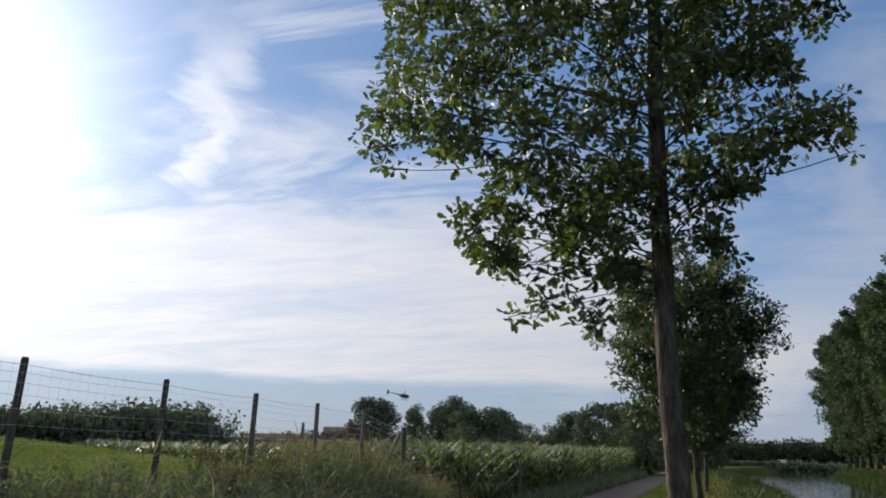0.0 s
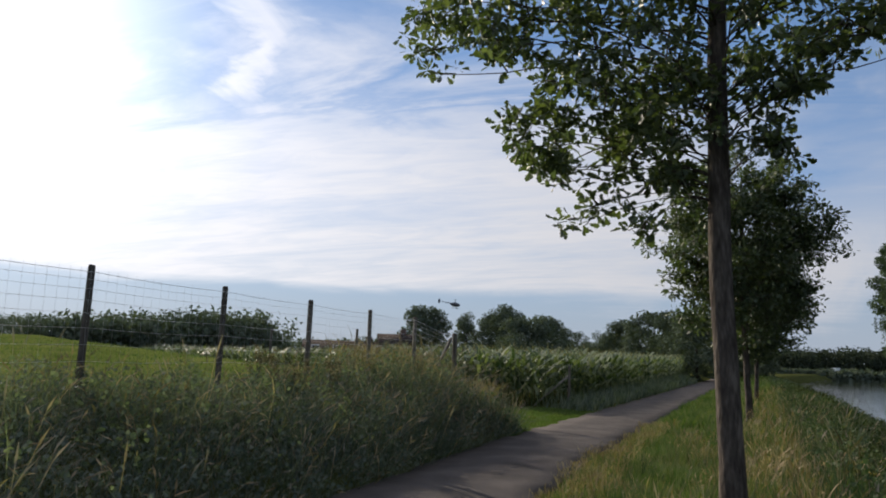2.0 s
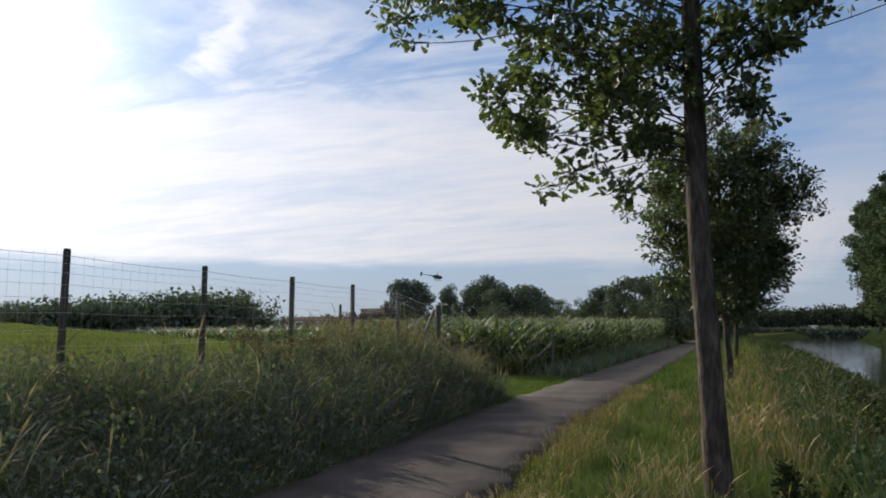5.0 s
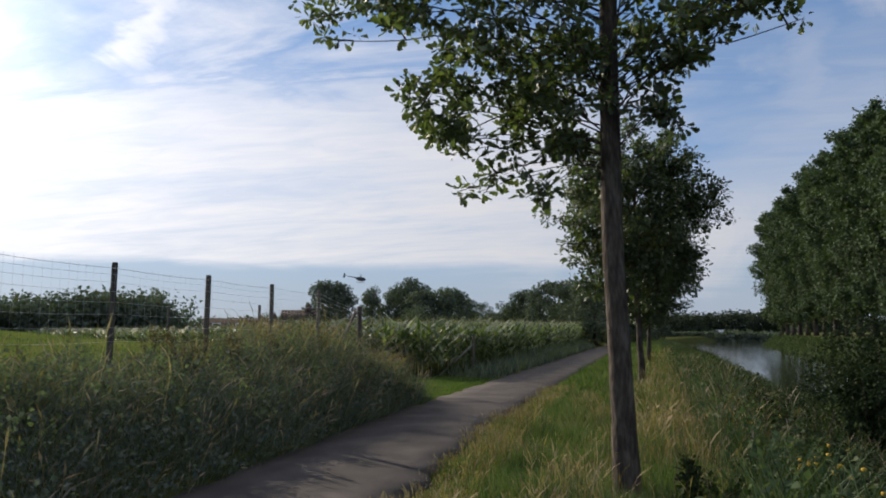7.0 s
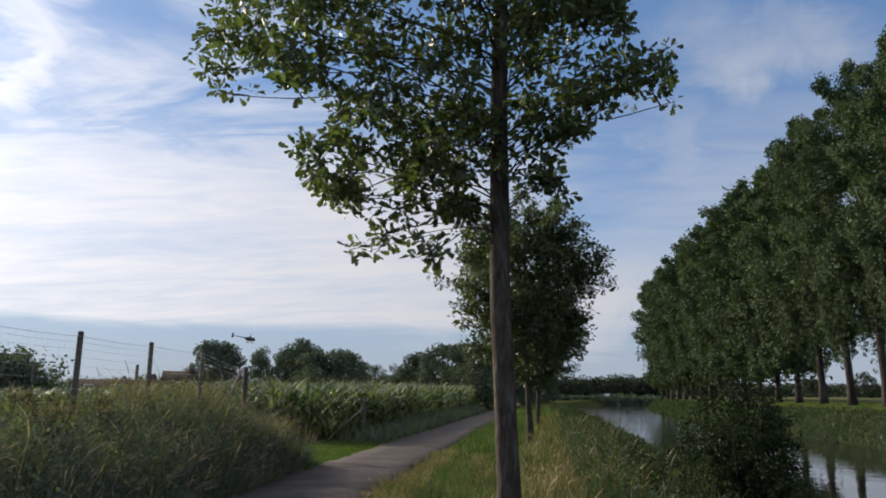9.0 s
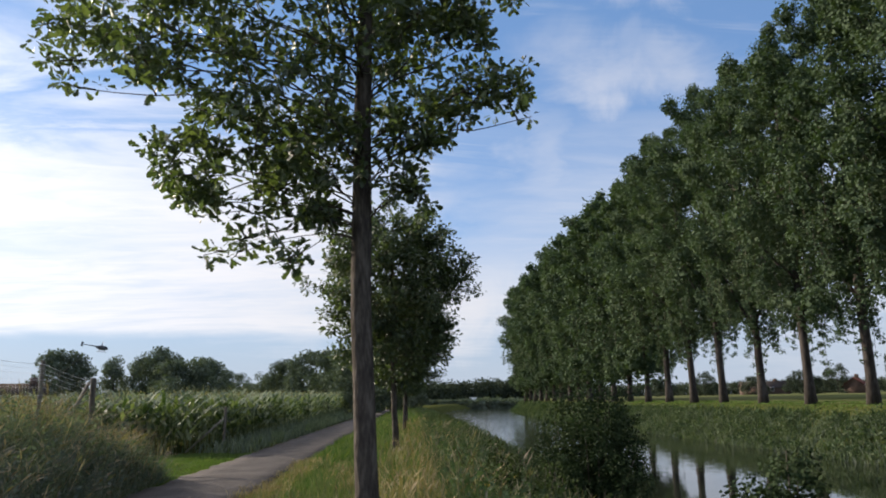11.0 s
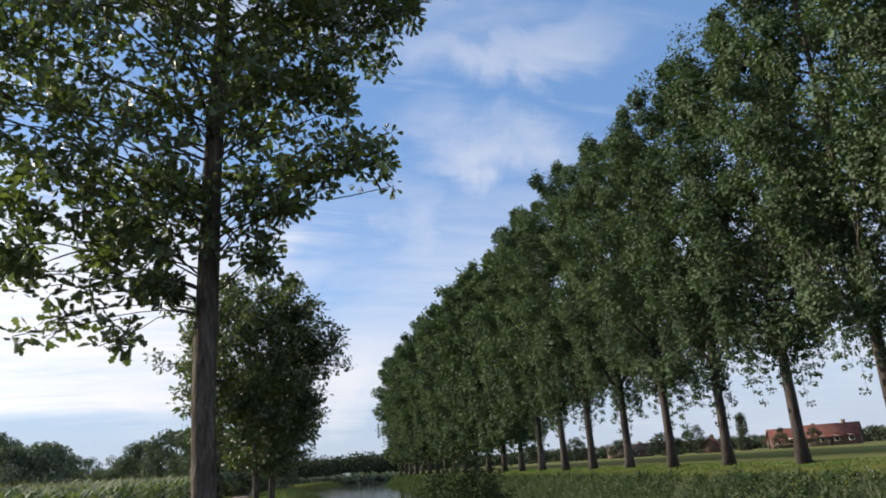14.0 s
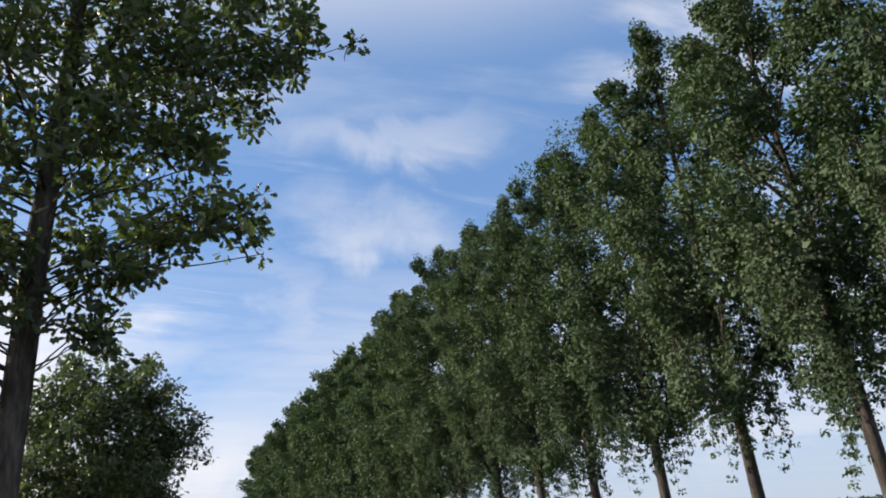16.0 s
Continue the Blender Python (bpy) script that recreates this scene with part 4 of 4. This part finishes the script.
mesh_part("brace", tube([(0.08, 18.75 - 6.27, 2.16 - 1.2), (0.08, 18.2 - 6.27, 1.72 - 1.2), (0.08, 17.4 - 6.27, 1.0 - 1.2)], 0.042, 10), M_POST, fence, "diagonal brace post", smooth=True)

far_fence = thing("field_fence", (-13.0, 24.0, float(ground_z(-13, 24))), "thin weathered posts at the meadow's far edge", "fence")
for x, y, zt in ((-13.0, 24.0, 2.56), (-18.9, 27.3, 2.66)):
    z = float(ground_z(x, y))
    ob = mesh_part("post", post_mesh(zt - z, 0.055, (0.02, 0.0)), M_POST, far_fence, smooth=True)
    ob.location = (x + 13.0, y - 24.0, z - far_fence.location.z)

gate_post = thing("corner_post", (-5.45, 26.0, 0.0), "leaning weathered corner post with a pale diagonal brace at the maize", "post")
mesh_part("post", post_mesh(1.5, 0.05, (0.02, 0.0)), M_POST, gate_post, smooth=True)
mesh_part("brace", tube([(-0.02, 0, 1.12), (-0.65, 0, 0.55), (-1.32, 0, -0.05)], 0.032, 8), M_PALE_POST, gate_post, "pale diagonal brace", smooth=True)

# ---- maize ----


def maize_field():
    pts = []
    edge = lambda y: -7.2 + path_bend(y) * 1.2
    for y in np.arange(24.4, 84, 0.7):
        xr = float(edge(y))
        xs = np.arange(xr, -40, -0.19)
        depth_front = y - (24.4 + 0.55 * np.maximum(0, -xs - 7.5))
        depth_side = xr - xs
        near = (depth_front < 4.5) | (depth_side < 3.5)
        keep = (depth_front > 0) & np.where(near, rng.random(len(xs)) < (0.95 if y < 45 else 0.6), rng.random(len(xs)) < 0.24)
        xs = xs[keep]
        pts.append(np.stack([xs + rng.normal(0, 0.05, len(xs)), y + rng.normal(0, 0.06, len(xs))], 1))
    p = np.concatenate(pts)
    x, y = p.T
    n = len(x)
    z = ground_z(x, y)
    h = rng.normal(1.84, 0.14, n) * np.interp(-x, [13, 24], [1.0, 0.78])
    base = np.stack([x, y, z], 1)
    chunks = []
    up = np.tile([0, 0, 1.0], (n, 1)) + rng.normal(0, 0.03, (n, 3))
    a0 = rng.uniform(0, np.pi, n)
    stalk = ([(-0.5, 0, 0), (0.5, 0, 0), (0.3, 1, 0), (-0.3, 1, 0)], [(0, 1, 2), (0, 2, 3)])
    chunks.append(scatter(stalk, base, up, np.stack([np.cos(a0), np.sin(a0), 0 * a0], 1), np.stack([np.full(n, 0.03), h, h], 1)))
    for k in range(7):
        f = 0.22 + 0.105 * k
        a = a0 + np.pi * (k % 2) + rng.normal(0, 0.35, n)
        out = np.stack([np.cos(a), np.sin(a), rng.uniform(0.7, 1.5, n)], 1)
        face = np.stack([-np.cos(a), -np.sin(a), np.full(n, 0.6)], 1) * -1
        ln = rng.uniform(0.6, 0.85, n)
        chunks.append(scatter(MAIZE, base + np.stack([0 * h, 0 * h, h * f], 1), out, face, np.stack([np.full(n, 0.095), ln, ln], 1)))
    ob = mesh_part("maize", join(chunks), M_CORN, kind="stuff")
    tagged(ob, "tall green maize standing in a field", "crop")
    top = base + np.stack([0 * h, 0 * h, h * 0.97], 1)
    t = [scatter(BLADE, top, up + rng.normal(0, 0.35, (n, 3)), rand_dir(n), np.stack([np.full(n, 0.016), np.full(n, 0.24), np.full(n, 0.24)], 1)) for _ in range(2)]
    tagged(mesh_part("maize_tassels", join(t), M_TASSEL, kind="stuff"), "straw-coloured tassels on top of the maize", "crop")


maize_field()

# ---- verge, bank and meadow vegetation ----


def verge(n, y0, y1, w, h, mat, name, label, lo=-2.62, hi=1.3, template=BLADE, lean=0.4, power=1.0, patchy=-9.0):
    y = y0 + (y1 - y0) * rng.random(n) ** power
    x = rng.uniform(lo, hi, n) + path_bend(y)
    tuft = np.array([noise.noise((a * 1.3, b * 0.9, 3.0)) + 0.5 * noise.noise((a * 3.4, b * 2.6, 7.0)) for a, b in zip(x, y)])
    keep = tuft + rng.normal(0, 0.12, n) > patchy
    x, y, n = x[keep], y[keep], int(keep.sum())
    clump = 0.75 + 0.5 * np.sin(x * 2.3 + 1.7 * np.sin(y * 1.1)) * np.sin(y * 1.9 + x)
    short = np.interp(x - path_bend(y), [-2.65, -2.2, -1.2, 0.5, 3], [0.45, 0.75, 0.9, 1.0, 1.1])
    hh = h * rng.uniform(0.5, 1.15, n) * np.clip(clump, 0.45, 1.3) * short
    ob = mesh_part(name, blades(x, y, hh, w * rng.uniform(0.7, 1.3, n), lean, template), mat, kind="stuff")
    return tagged(ob, label, "grass")


verge(56000, -2.0, 16, 0.008, 0.36, M_GRASS, "verge_grass", "long green and yellowing grass on the verge", power=0.9)
verge(6500, -2.0, 16, 0.0048, 0.60, M_STRAW, "seed_heads", "straw-coloured seeding grass heads on the verge", lo=-1.4, hi=1.4, template=STEM, patchy=0.02)
verge(5200, 0.0, 18, 0.004, 0.48, M_STRAW, "seed_heads", "sparse pale seeding grass across the verge", lo=-2.3, hi=-0.6, template=STEM, patchy=0.22)
verge(4500, 1.0, 20, 0.005, 0.52, M_STRAW, "seed_heads", "pinkish-brown seeding grass along the path edge", lo=-2.75, hi=-1.9, template=STEM)
verge(9000, -9, -2, 0.012, 0.34, M_GRASS, "verge_grass", "long green grass on the verge behind")
verge(26000, 16, 40, 0.028, 0.48, M_GRASS, "verge_grass", "long green grass on the verge further on")
verge(3600, 8, 40, 0.008, 0.70, M_STRAW, "seed_heads", "straw-coloured tall seeding grass along the bank", lo=-0.4, hi=1.1, template=STEM, patchy=-0.05)
verge(12000, 40, 110, 0.07, 0.5, M_GRASS, "verge_grass", "grass on the verge in the distance")


verge(11000, 1.0, 16, 0.011, 0.42, M_REED, "verge_tufts", "tufts of lush darker grass in the verge", lo=-1.9, hi=1.5, patchy=0.12)


def slope_plants(n, y0, y1, u0, u1, w, h, mat, name, label, lean=0.3, template=BLADE):
    y = y0 + (y1 - y0) * rng.random(n)
    u = rng.uniform(u0, u1, n)
    if u1 < 10:
        u = u + near_shift(y) * ease(0.8, 3.5, u)
    x = u + bend(y)
    hh = h * rng.uniform(0.55, 1.2, n) * (0.8 + 0.3 * np.sin(1.3 * y + u) * np.sin(0.7 * y - 2 * u))
    ob = mesh_part(name, blades(x, y, hh, w * rng.uniform(0.7, 1.3, n), lean, template), mat, kind="stuff")
    return tagged(ob, label, "plants")


slope_plants(30000, 1, 30, 0.7, 4.4, 0.018, 0.85, M_REED, "bank_plants", "rank green nettles and reeds on the near canal bank")
slope_plants(6000, -9, 1, 0.7, 4.4, 0.025, 0.7, M_REED, "bank_plants", "rank green plants on the near canal bank behind")
slope_plants(1900, 7.0, 26, 0.6, 4.0, 0.008, 0.95, M_DRY, "seed_heads", "brown dry stalks on the near canal bank", template=STEM)
slope_plants(14000, 26, 100, 1.0, 4.5, 0.06, 0.62, M_REED, "bank_plants", "rank green plants on the near canal bank further on")
slope_plants(9000, 8, 75, 19.1, 21.2, 0.05, 0.6, M_WEED, "bank_plants", "darker docks and nettles on the far canal bank", template=BLADE)
slope_plants(22000, 8, 75, 19.2, 21.6, 0.045, 0.55, M_REED, "bank_plants", "lush green reeds and grass on the far canal bank")
slope_plants(12000, 75, 170, 19.2, 21.8, 0.11, 0.6, M_REED, "bank_plants", "green reeds on the far canal bank in the distance")
slope_plants(20000, 8, 75, 21.2, 24.8, 0.045, 0.12, M_LAWN, "bank_grass", "short bright grass along the far bank top")

# broad-leaved clumps on the far bank
n = 620
y = rng.uniform(8, 75, n)
u = 19.3 + 2.2 * rng.random(n) ** 0.8
x = u + bend(y)
tagged(mesh_part("bank_scrub", leaves_at(np.stack([x, y, ground_z(x, y) + rng.uniform(0.1, 0.42, n)], 1), 34, rng.uniform(0.2, 0.45, n), 0.12, KITE_LEAF, 0.1, 0.5, 1.0), M_REED, kind="stuff"), "broad-leaved green clumps on the far canal bank", "plants")

# leafy undergrowth on the near bank
n = 17000
y = rng.uniform(2, 30, n)
u = rng.uniform(0.7, 4.3, n)
x = u + bend(y)
pos = np.stack([x, y, ground_z(x, y) + rng.uniform(0.05, 0.75, n)], 1)
tagged(mesh_part("bank_leaves", scatter(KITE_LEAF, pos, rand_dir(n) + [0, 0, 0.2], rand_dir(n) + [0, 0, 1.2], rng.uniform(0.03, 0.085, n)), M_REED, kind="stuff"), "broad weed leaves on the near canal bank", "plants")

# bushy weeds and brambles on the slope to the water
n = 620
y = 10.0 + 38 * rng.random(n) ** 1.3
u = rng.uniform(1.0, 3.9, n)
x = u + bend(y) + near_shift(y) * ease(0.8, 3.5, u)
lift = rng.uniform(0.05, 0.5, n) * np.interp(u, [1.0, 1.8, 2.6, 3.9], [0.7, 1.1, 0.8, 0.5])
tagged(mesh_part("bank_scrub", leaves_at(np.stack([x, y, ground_z(x, y) + lift], 1), 80, 0.40, 0.066, KITE_LEAF, 0.1, 0.5, 1.0), M_SCRUB, kind="stuff"), "dark green bushy weeds and brambles on the near canal bank", "plants")

# rank weeds on the steep bank below the fence
def bank_height(x, y):
    clump = 0.8 + 0.35 * np.sin(1.9 * y + 0.8 * x) * np.sin(2.7 * x + y) + 0.25 * np.sin(5.1 * y) * np.sin(4.3 * x + 1)
    return np.interp(-x, [4.75, 5.2, 6.2, 7.2, 8.1], [0.42, 0.68, 0.68, 0.62, 0.45]) * clump * np.interp(y, [0, 10, 13, 15.5, 16.8, 18.4], [1, 1.05, 1.75, 1.65, 1.05, 0.8])


def bank_spots(n, lo=0.2):
    y = rng.uniform(-4, 18.4, n)
    x = -4.8 - 3.2 * rng.random(n)
    keep = bank_gate(x, y) > lo
    return x[keep], y[keep]


x, y = bank_spots(56000)
hh = bank_height(x, y) * rng.uniform(0.35, 1.0, len(x)) * rng.choice([0.8, 1.0, 1.4], len(x), p=[0.45, 0.4, 0.15])
tagged(mesh_part("bank_weeds", blades(x, y, hh, rng.uniform(0.004, 0.010, len(x)), 1.1, wind=(0.2, -0.1)), M_WEED, kind="stuff"), "rank dark green weeds and grass on the bank under the fence", "plants")
x, y = bank_spots(34000)
pos = np.stack([x, y, ground_z(x, y) + rng.uniform(0.03, 0.75, len(x)) * bank_height(x, y)], 1)
tagged(mesh_part("bank_leaves", scatter(KITE_LEAF, pos, rand_dir(len(x)) + [0.2, 0, -0.1], rand_dir(len(x)) + [0, 0, 0.8], rng.uniform(0.025, 0.075, len(x))), M_WEED, kind="stuff"), "small nettle leaves on the bank under the fence", "plants")
x, y = bank_spots(4600, 0.1)
hh = bank_height(x, y) * rng.uniform(0.7, 1.35, len(x))
tagged(mesh_part("seed_heads", blades(x, y, hh, rng.uniform(0.004, 0.008, len(x)), 0.9, STEM, wind=(0.25, -0.1)), M_DRY, kind="stuff"), "dull brown drooping grass heads among the bank weeds", "grass")
x, y = bank_spots(900, 0.1)
hh = bank_height(x, y) * rng.uniform(0.8, 1.3, len(x))
tagged(mesh_part("seed_heads", blades(x, y, hh, np.full(len(x), 0.009), 1.2, STEM, wind=(0.5, -0.2)), M_STRAW, kind="stuff"), "pale drooping grass heads among the bank weeds", "grass")

# mown corner beside the path, and rough grass at the maize edge
n = 22000
y = rng.uniform(15.0, 24.6, n)
x = -4.9 - rng.uniform(0, 3.6, n) + path_bend(y)
tagged(mesh_part("mown_grass", blades(x, y, rng.uniform(0.05, 0.11, n), rng.uniform(0.012, 0.022, n), 0.5), M_LAWN, kind="stuff"), "bright green mown grass corner beside the path", "grass")
n = 5000
y = rng.uniform(24.3, 70, n)
x = -4.95 - rng.uniform(0, 1.7, n) + path_bend(y)
tagged(mesh_part("edge_grass", blades(x, y, rng.uniform(0.25, 0.7, n), rng.uniform(0.02, 0.045, n), 0.4), M_WEED, kind="stuff"), "rough dark grass between path and maize", "grass")
n = 4200
y = rng.uniform(17.0, 25.5, n)
x = -7.6 - rng.uniform(0, 2.8, n)
tagged(mesh_part("seed_heads", blades(x, y, rng.uniform(0.5, 1.05, n), np.full(n, 0.011), 0.5, STEM, wind=(0.2, -0.1)), M_STRAW, kind="stuff"), "pinkish-brown seeding grass clump in front of the maize", "grass")
n = 24000
y = rng.uniform(-2, 34, n)
x = -7.7 - 28 * rng.random(n) ** 1.4
keep = bank_gate(x, y) > 0.6
x, y = x[keep], y[keep]
tagged(mesh_part("meadow_grass", blades(x, y, rng.uniform(0.05, 0.14, len(x)), rng.uniform(0.02, 0.04, len(x)), 0.6), M_GRASS, kind="stuff"), "short sunlit meadow grass", "grass")


def tansy(x, y, h):
    z = float(ground_z(x, y))
    ob = thing("tansy_plant", (x, y, z), "tall weed with flat yellow flower heads", "flower", "yellow flowers on the bank")
    leaves = []
    for i in range(3):
        e = np.array([rng.uniform(-0.14, 0.14), rng.uniform(-0.14, 0.14), h * rng.uniform(0.8, 1.0)])
        S = wander((0, 0, -0.05), e, 6, 0.012)
        mesh_part("stem", tube(S, 0.005, 5), M_REED, ob)
        r = rng.uniform(0.016, 0.028)
        mesh_part("flower_head", tube([e - [0, 0, 0.02], e, e + [0, 0, 0.010], e + [0, 0, 0.016]], [0.004, r, r * 0.8, 0.006], 9), M_FLOWER, ob)
        for f in np.linspace(0.25, 0.85, 7):
            leaves.append(np.array([np.interp(f, np.linspace(0, 1, 6), S[:, j]) for j in range(3)]))
    mesh_part("leaves", leaves_at(np.array(leaves), 3, 0.06, 0.09, OVAL_LEAF), M_SCRUB, ob, kind="stuff")
    return ob


for i in range(26):
    y = rng.uniform(4.6, 11.0)
    tansy(rng.uniform(0.7, 2.5) + 0.06 * (y - 5), y, rng.uniform(0.5, 0.75))


def tall_weed(x, y, h, label, plume, leaf=M_SCRUB, per=5):
    """An upright leafy weed; plume: the colour of its seeding top."""
    z = float(ground_z(x, y))
    ob = thing("tall_weed", (x, y, z), label, "weed", "tall weeds on the banks")
    spots, tops = [], []
    for i in range(4):
        e = np.array([rng.uniform(-0.16, 0.2), rng.uniform(-0.16, 0.16), h * rng.uniform(0.75, 1.05)])
        S = wander((rng.uniform(-0.05, 0.05), rng.uniform(-0.05, 0.05), -0.05), e, 7, 0.014)
        mesh_part("stem", tube(S, np.linspace(0.007, 0.003, 7), 5), M_TWIG, ob)
        for f in np.linspace(0.15, 1.0, 13):
            q = np.array([np.interp(f, np.linspace(0, 1, 7), S[:, j]) for j in range(3)])
            (tops if f > 0.72 else spots).append(q)
    mesh_part("leaves", leaves_at(np.array(spots), per, 0.09, 0.085, OVAL_LEAF, 0.2), leaf, ob, kind="stuff")
    mesh_part("seed_plume", leaves_at(np.array(tops), 12, 0.05, 0.035, KITE_LEAF, -0.4), plume, ob, kind="stuff")
    return ob


for i in range(18):
    y = rng.uniform(7.0, 13.0)
    tall_weed(rng.uniform(1.2, 2.4) + 0.057 * (y - 7), y, rng.uniform(0.8, 1.15), "upright dark green weed on the canal bank", M_SCRUB)
for x, y in ((0.35, 4.9), (0.05, 5.3), (0.8, 5.6), (-0.05, 6.6), (0.55, 6.9), (1.0, 6.3)):
    tall_weed(x, y, rng.uniform(0.38, 0.55), "low dark leafy weed in the verge grass", M_SCRUB)
for i in range(20):
    y = rng.uniform(9.0, 18.3)
    tall_weed(-rng.uniform(6.2, 7.2), y, rng.uniform(0.55, 0.85), "tall weed with a brownish seeding plume below the fence", M_DRY, M_WEED, 2)

# ---- buildings ----


def gable_house(name, az, dist, length, depth, wall_h, roof_h, turn, wall_mat, roof_mat, label, windows):
    x, y, z = at_az(az, dist)
    ob = thing(name, (x, y, z), label, "house")
    ob.rotation_euler = (0, 0, radians(turn))
    a, b = length / 2, depth / 2
    V = [(-a, -b, -0.5), (a, -b, -0.5), (a, b, -0.5), (-a, b, -0.5), (-a, -b, wall_h), (a, -b, wall_h), (a, b, wall_h), (-a, b, wall_h), (-a, 0, wall_h + roof_h), (a, 0, wall_h + roof_h)]
    T = [(0, 1, 5), (0, 5, 4), (1, 2, 6), (1, 6, 5), (2, 3, 7), (2, 7, 6), (3, 0, 4), (3, 4, 7), (4, 8, 7), (5, 6, 9), (0, 3, 2), (0, 2, 1)]
    mesh_part("wall", (V, T), wall_mat, ob)
    o, t = 0.4, 0.18
    for s in (-1, 1):
        k = roof_h / b
        V = [(-a - o, s * (b + o), wall_h - k * o), (a + o, s * (b + o), wall_h - k * o), (a + o, 0, wall_h + roof_h), (-a - o, 0, wall_h + roof_h)]
        V = V + [(vx, vy, vz + t) for vx, vy, vz in V]
        T = [(0, 1, 2), (0, 2, 3), (4, 6, 5), (4, 7, 6), (0, 4, 5), (0, 5, 1), (1, 5, 6), (1, 6, 2), (2, 6, 7), (2, 7, 3), (3, 7, 4), (3, 4, 0)]
        mesh_part("roof", (V, T), roof_mat, ob)
    mesh_part("chimney", box(a * 0.5 - 0.4, -0.4, wall_h + roof_h * 0.7, a * 0.5 + 0.4, 0.4, wall_h + roof_h + 0.9), M_BRICK, ob)
    for i in range(windows):
        wx = -a + length * (i + 0.5) / windows
        w = mesh_part("window", box(wx - 0.55, -b - 0.06, 0.9, wx + 0.55, -b + 0.05, 2.2), M_FRAME, ob)
        mesh_part("pane", box(wx - 0.45, -b - 0.09, 1.0, wx + 0.45, -b - 0.05, 2.1), M_GLASS, w)
    mesh_part("door", box(-0.5, -b - 0.07, -0.1, 0.5, -b + 0.05, 2.05), M_BROWN_ROOF, ob)
    return ob


gable_house("farmhouse", 41.2, 205, 14, 9, 1.8, 2.7, -30, M_BRICK, M_TILE, "low brick farmhouse with an orange tiled roof", 5)
gable_house("farmhouse", 43.2, 200, 12, 9, 2.0, 2.8, -50, M_BRICK, M_TILE, "low brick farmhouse with an orange tiled roof", 4)
gable_house("farmhouse", 35.4, 215, 4.4, 5, 1.9, 2.0, 40, M_BRICK, M_TILE, "small brick house with an orange roof", 3)
gable_house("barn", 29.6, 260, 14, 8, 2.0, 2.0, -20, M_BRICK, M_BROWN_ROOF, "grey barn with a dark roof beyond the field", 4)
gable_house("barn", -27.6, 105, 12, 7, 1.4, 1.3, 28, M_POST, M_BROWN_ROOF, "long low brown-roofed barn beyond the maize", 4)
gable_house("barn", -23.9, 108, 4.6, 6, 2.7, 1.3, 28, M_POST, M_BROWN_ROOF, "weathered timber barn with a brown roof beyond the maize", 2)

# ---- white van on the far road ----
x, y, z = at_az(8.3, 250)
van = thing("white_van", (x, y, float(ground_z(x, y))), "small white van on a road beyond the canal bend", "van")
van.rotation_euler = (0, 0, radians(62))
bm = bmesh.new()
bmesh.ops.create_cube(bm, size=1)
bmesh.ops.scale(bm, vec=(4.6, 1.8, 1.5), verts=bm.verts)
bmesh.ops.translate(bm, vec=(0, 0, 1.1), verts=bm.verts)
for v in bm.verts:
    if v.co.x > 0 and v.co.z > 1:
        v.co.x -= 0.9
bmesh.ops.bevel(bm, geom=list(bm.edges), offset=0.15, segments=2, affect="EDGES")
me = bpy.data.meshes.new("body")
bm.to_mesh(me)
bm.free()
me.materials.append(M_VAN)
body = new("body", me)
body.parent = van
for sx in (-1.4, 1.4):
    for sy in (-0.85, 0.85):
        mesh_part("wheel", tube([(sx, sy - 0.1, 0.33), (sx, sy + 0.1, 0.33)], 0.33, 14), M_TYRE, van)
mesh_part("window", box(0.2, -0.93, 1.2, 1.3, -0.90, 1.65), M_GLASS, van)

# ---- helicopter ----
heli = thing("helicopter", (-79.6, 226.0, 18.6), "small dark two-bladed helicopter in low flight beyond the fields", "helicopter")
heli.matrix_world = Matrix.Translation((-79.6, 226.0, 18.6)) @ Euler((radians(4), radians(8), radians(12))).to_matrix().to_4x4()
s = np.linspace(0, 1, 12)
mesh_part("fuselage", tube(np.stack([1.6 - 3.4 * s, 0 * s, 0.1 * s], 1), 0.06 + 0.66 * np.sin(np.pi * np.clip(s * 0.93 + 0.05, 0, 1)) ** 0.7, 16), M_HELI, heli, smooth=True)
mesh_part("windscreen", tube(np.stack([1.63 - 1.0 * s, 0 * s, 0.12 + 0 * s], 1), 0.05 + 0.52 * np.sin(np.pi / 2 * s) ** 0.7, 16), M_GLASS, heli, "dark glazed nose bubble", smooth=True)
mesh_part("tail_boom", tube([(-1.4, 0, 0.25), (-3.2, 0, 0.35), (-5.6, 0, 0.45)], [0.20, 0.13, 0.08], 10), M_HELI, heli, smooth=True)
mesh_part("tail_fin", box(-5.9, -0.03, -0.25, -5.3, 0.03, 1.15), M_HELI, heli)
mesh_part("tail_rotor", box(-5.75, 0.10, -0.1, -5.6, 0.13, 1.0), M_ROTOR, heli)
mesh_part("mast", tube([(-0.1, 0, 0.5), (-0.15, 0, 1.0), (-0.15, 0, 1.75)], [0.25, 0.1, 0.06], 10), M_HELI, heli, smooth=True)
for sgn in (1, -1):
    mesh_part("rotor_blade", box(*((-0.25, 0.1, 1.74, 0.0, 4.2, 1.77) if sgn > 0 else (-0.3, -4.2, 1.74, -0.05, -0.1, 1.77))), M_ROTOR, heli)
    sk = mesh_part("skid", tube([(1.4, sgn * 0.85, -0.95), (1.1, sgn * 0.85, -1.08), (-1.2, sgn * 0.85, -1.08)], 0.05, 8), M_ROTOR, heli)
    for sx in (0.7, -0.7):
        mesh_part("strut", tube([(sx, sgn * 0.4, -0.4), (sx, sgn * 0.85, -1.08)], 0.04, 6), M_ROTOR, sk)
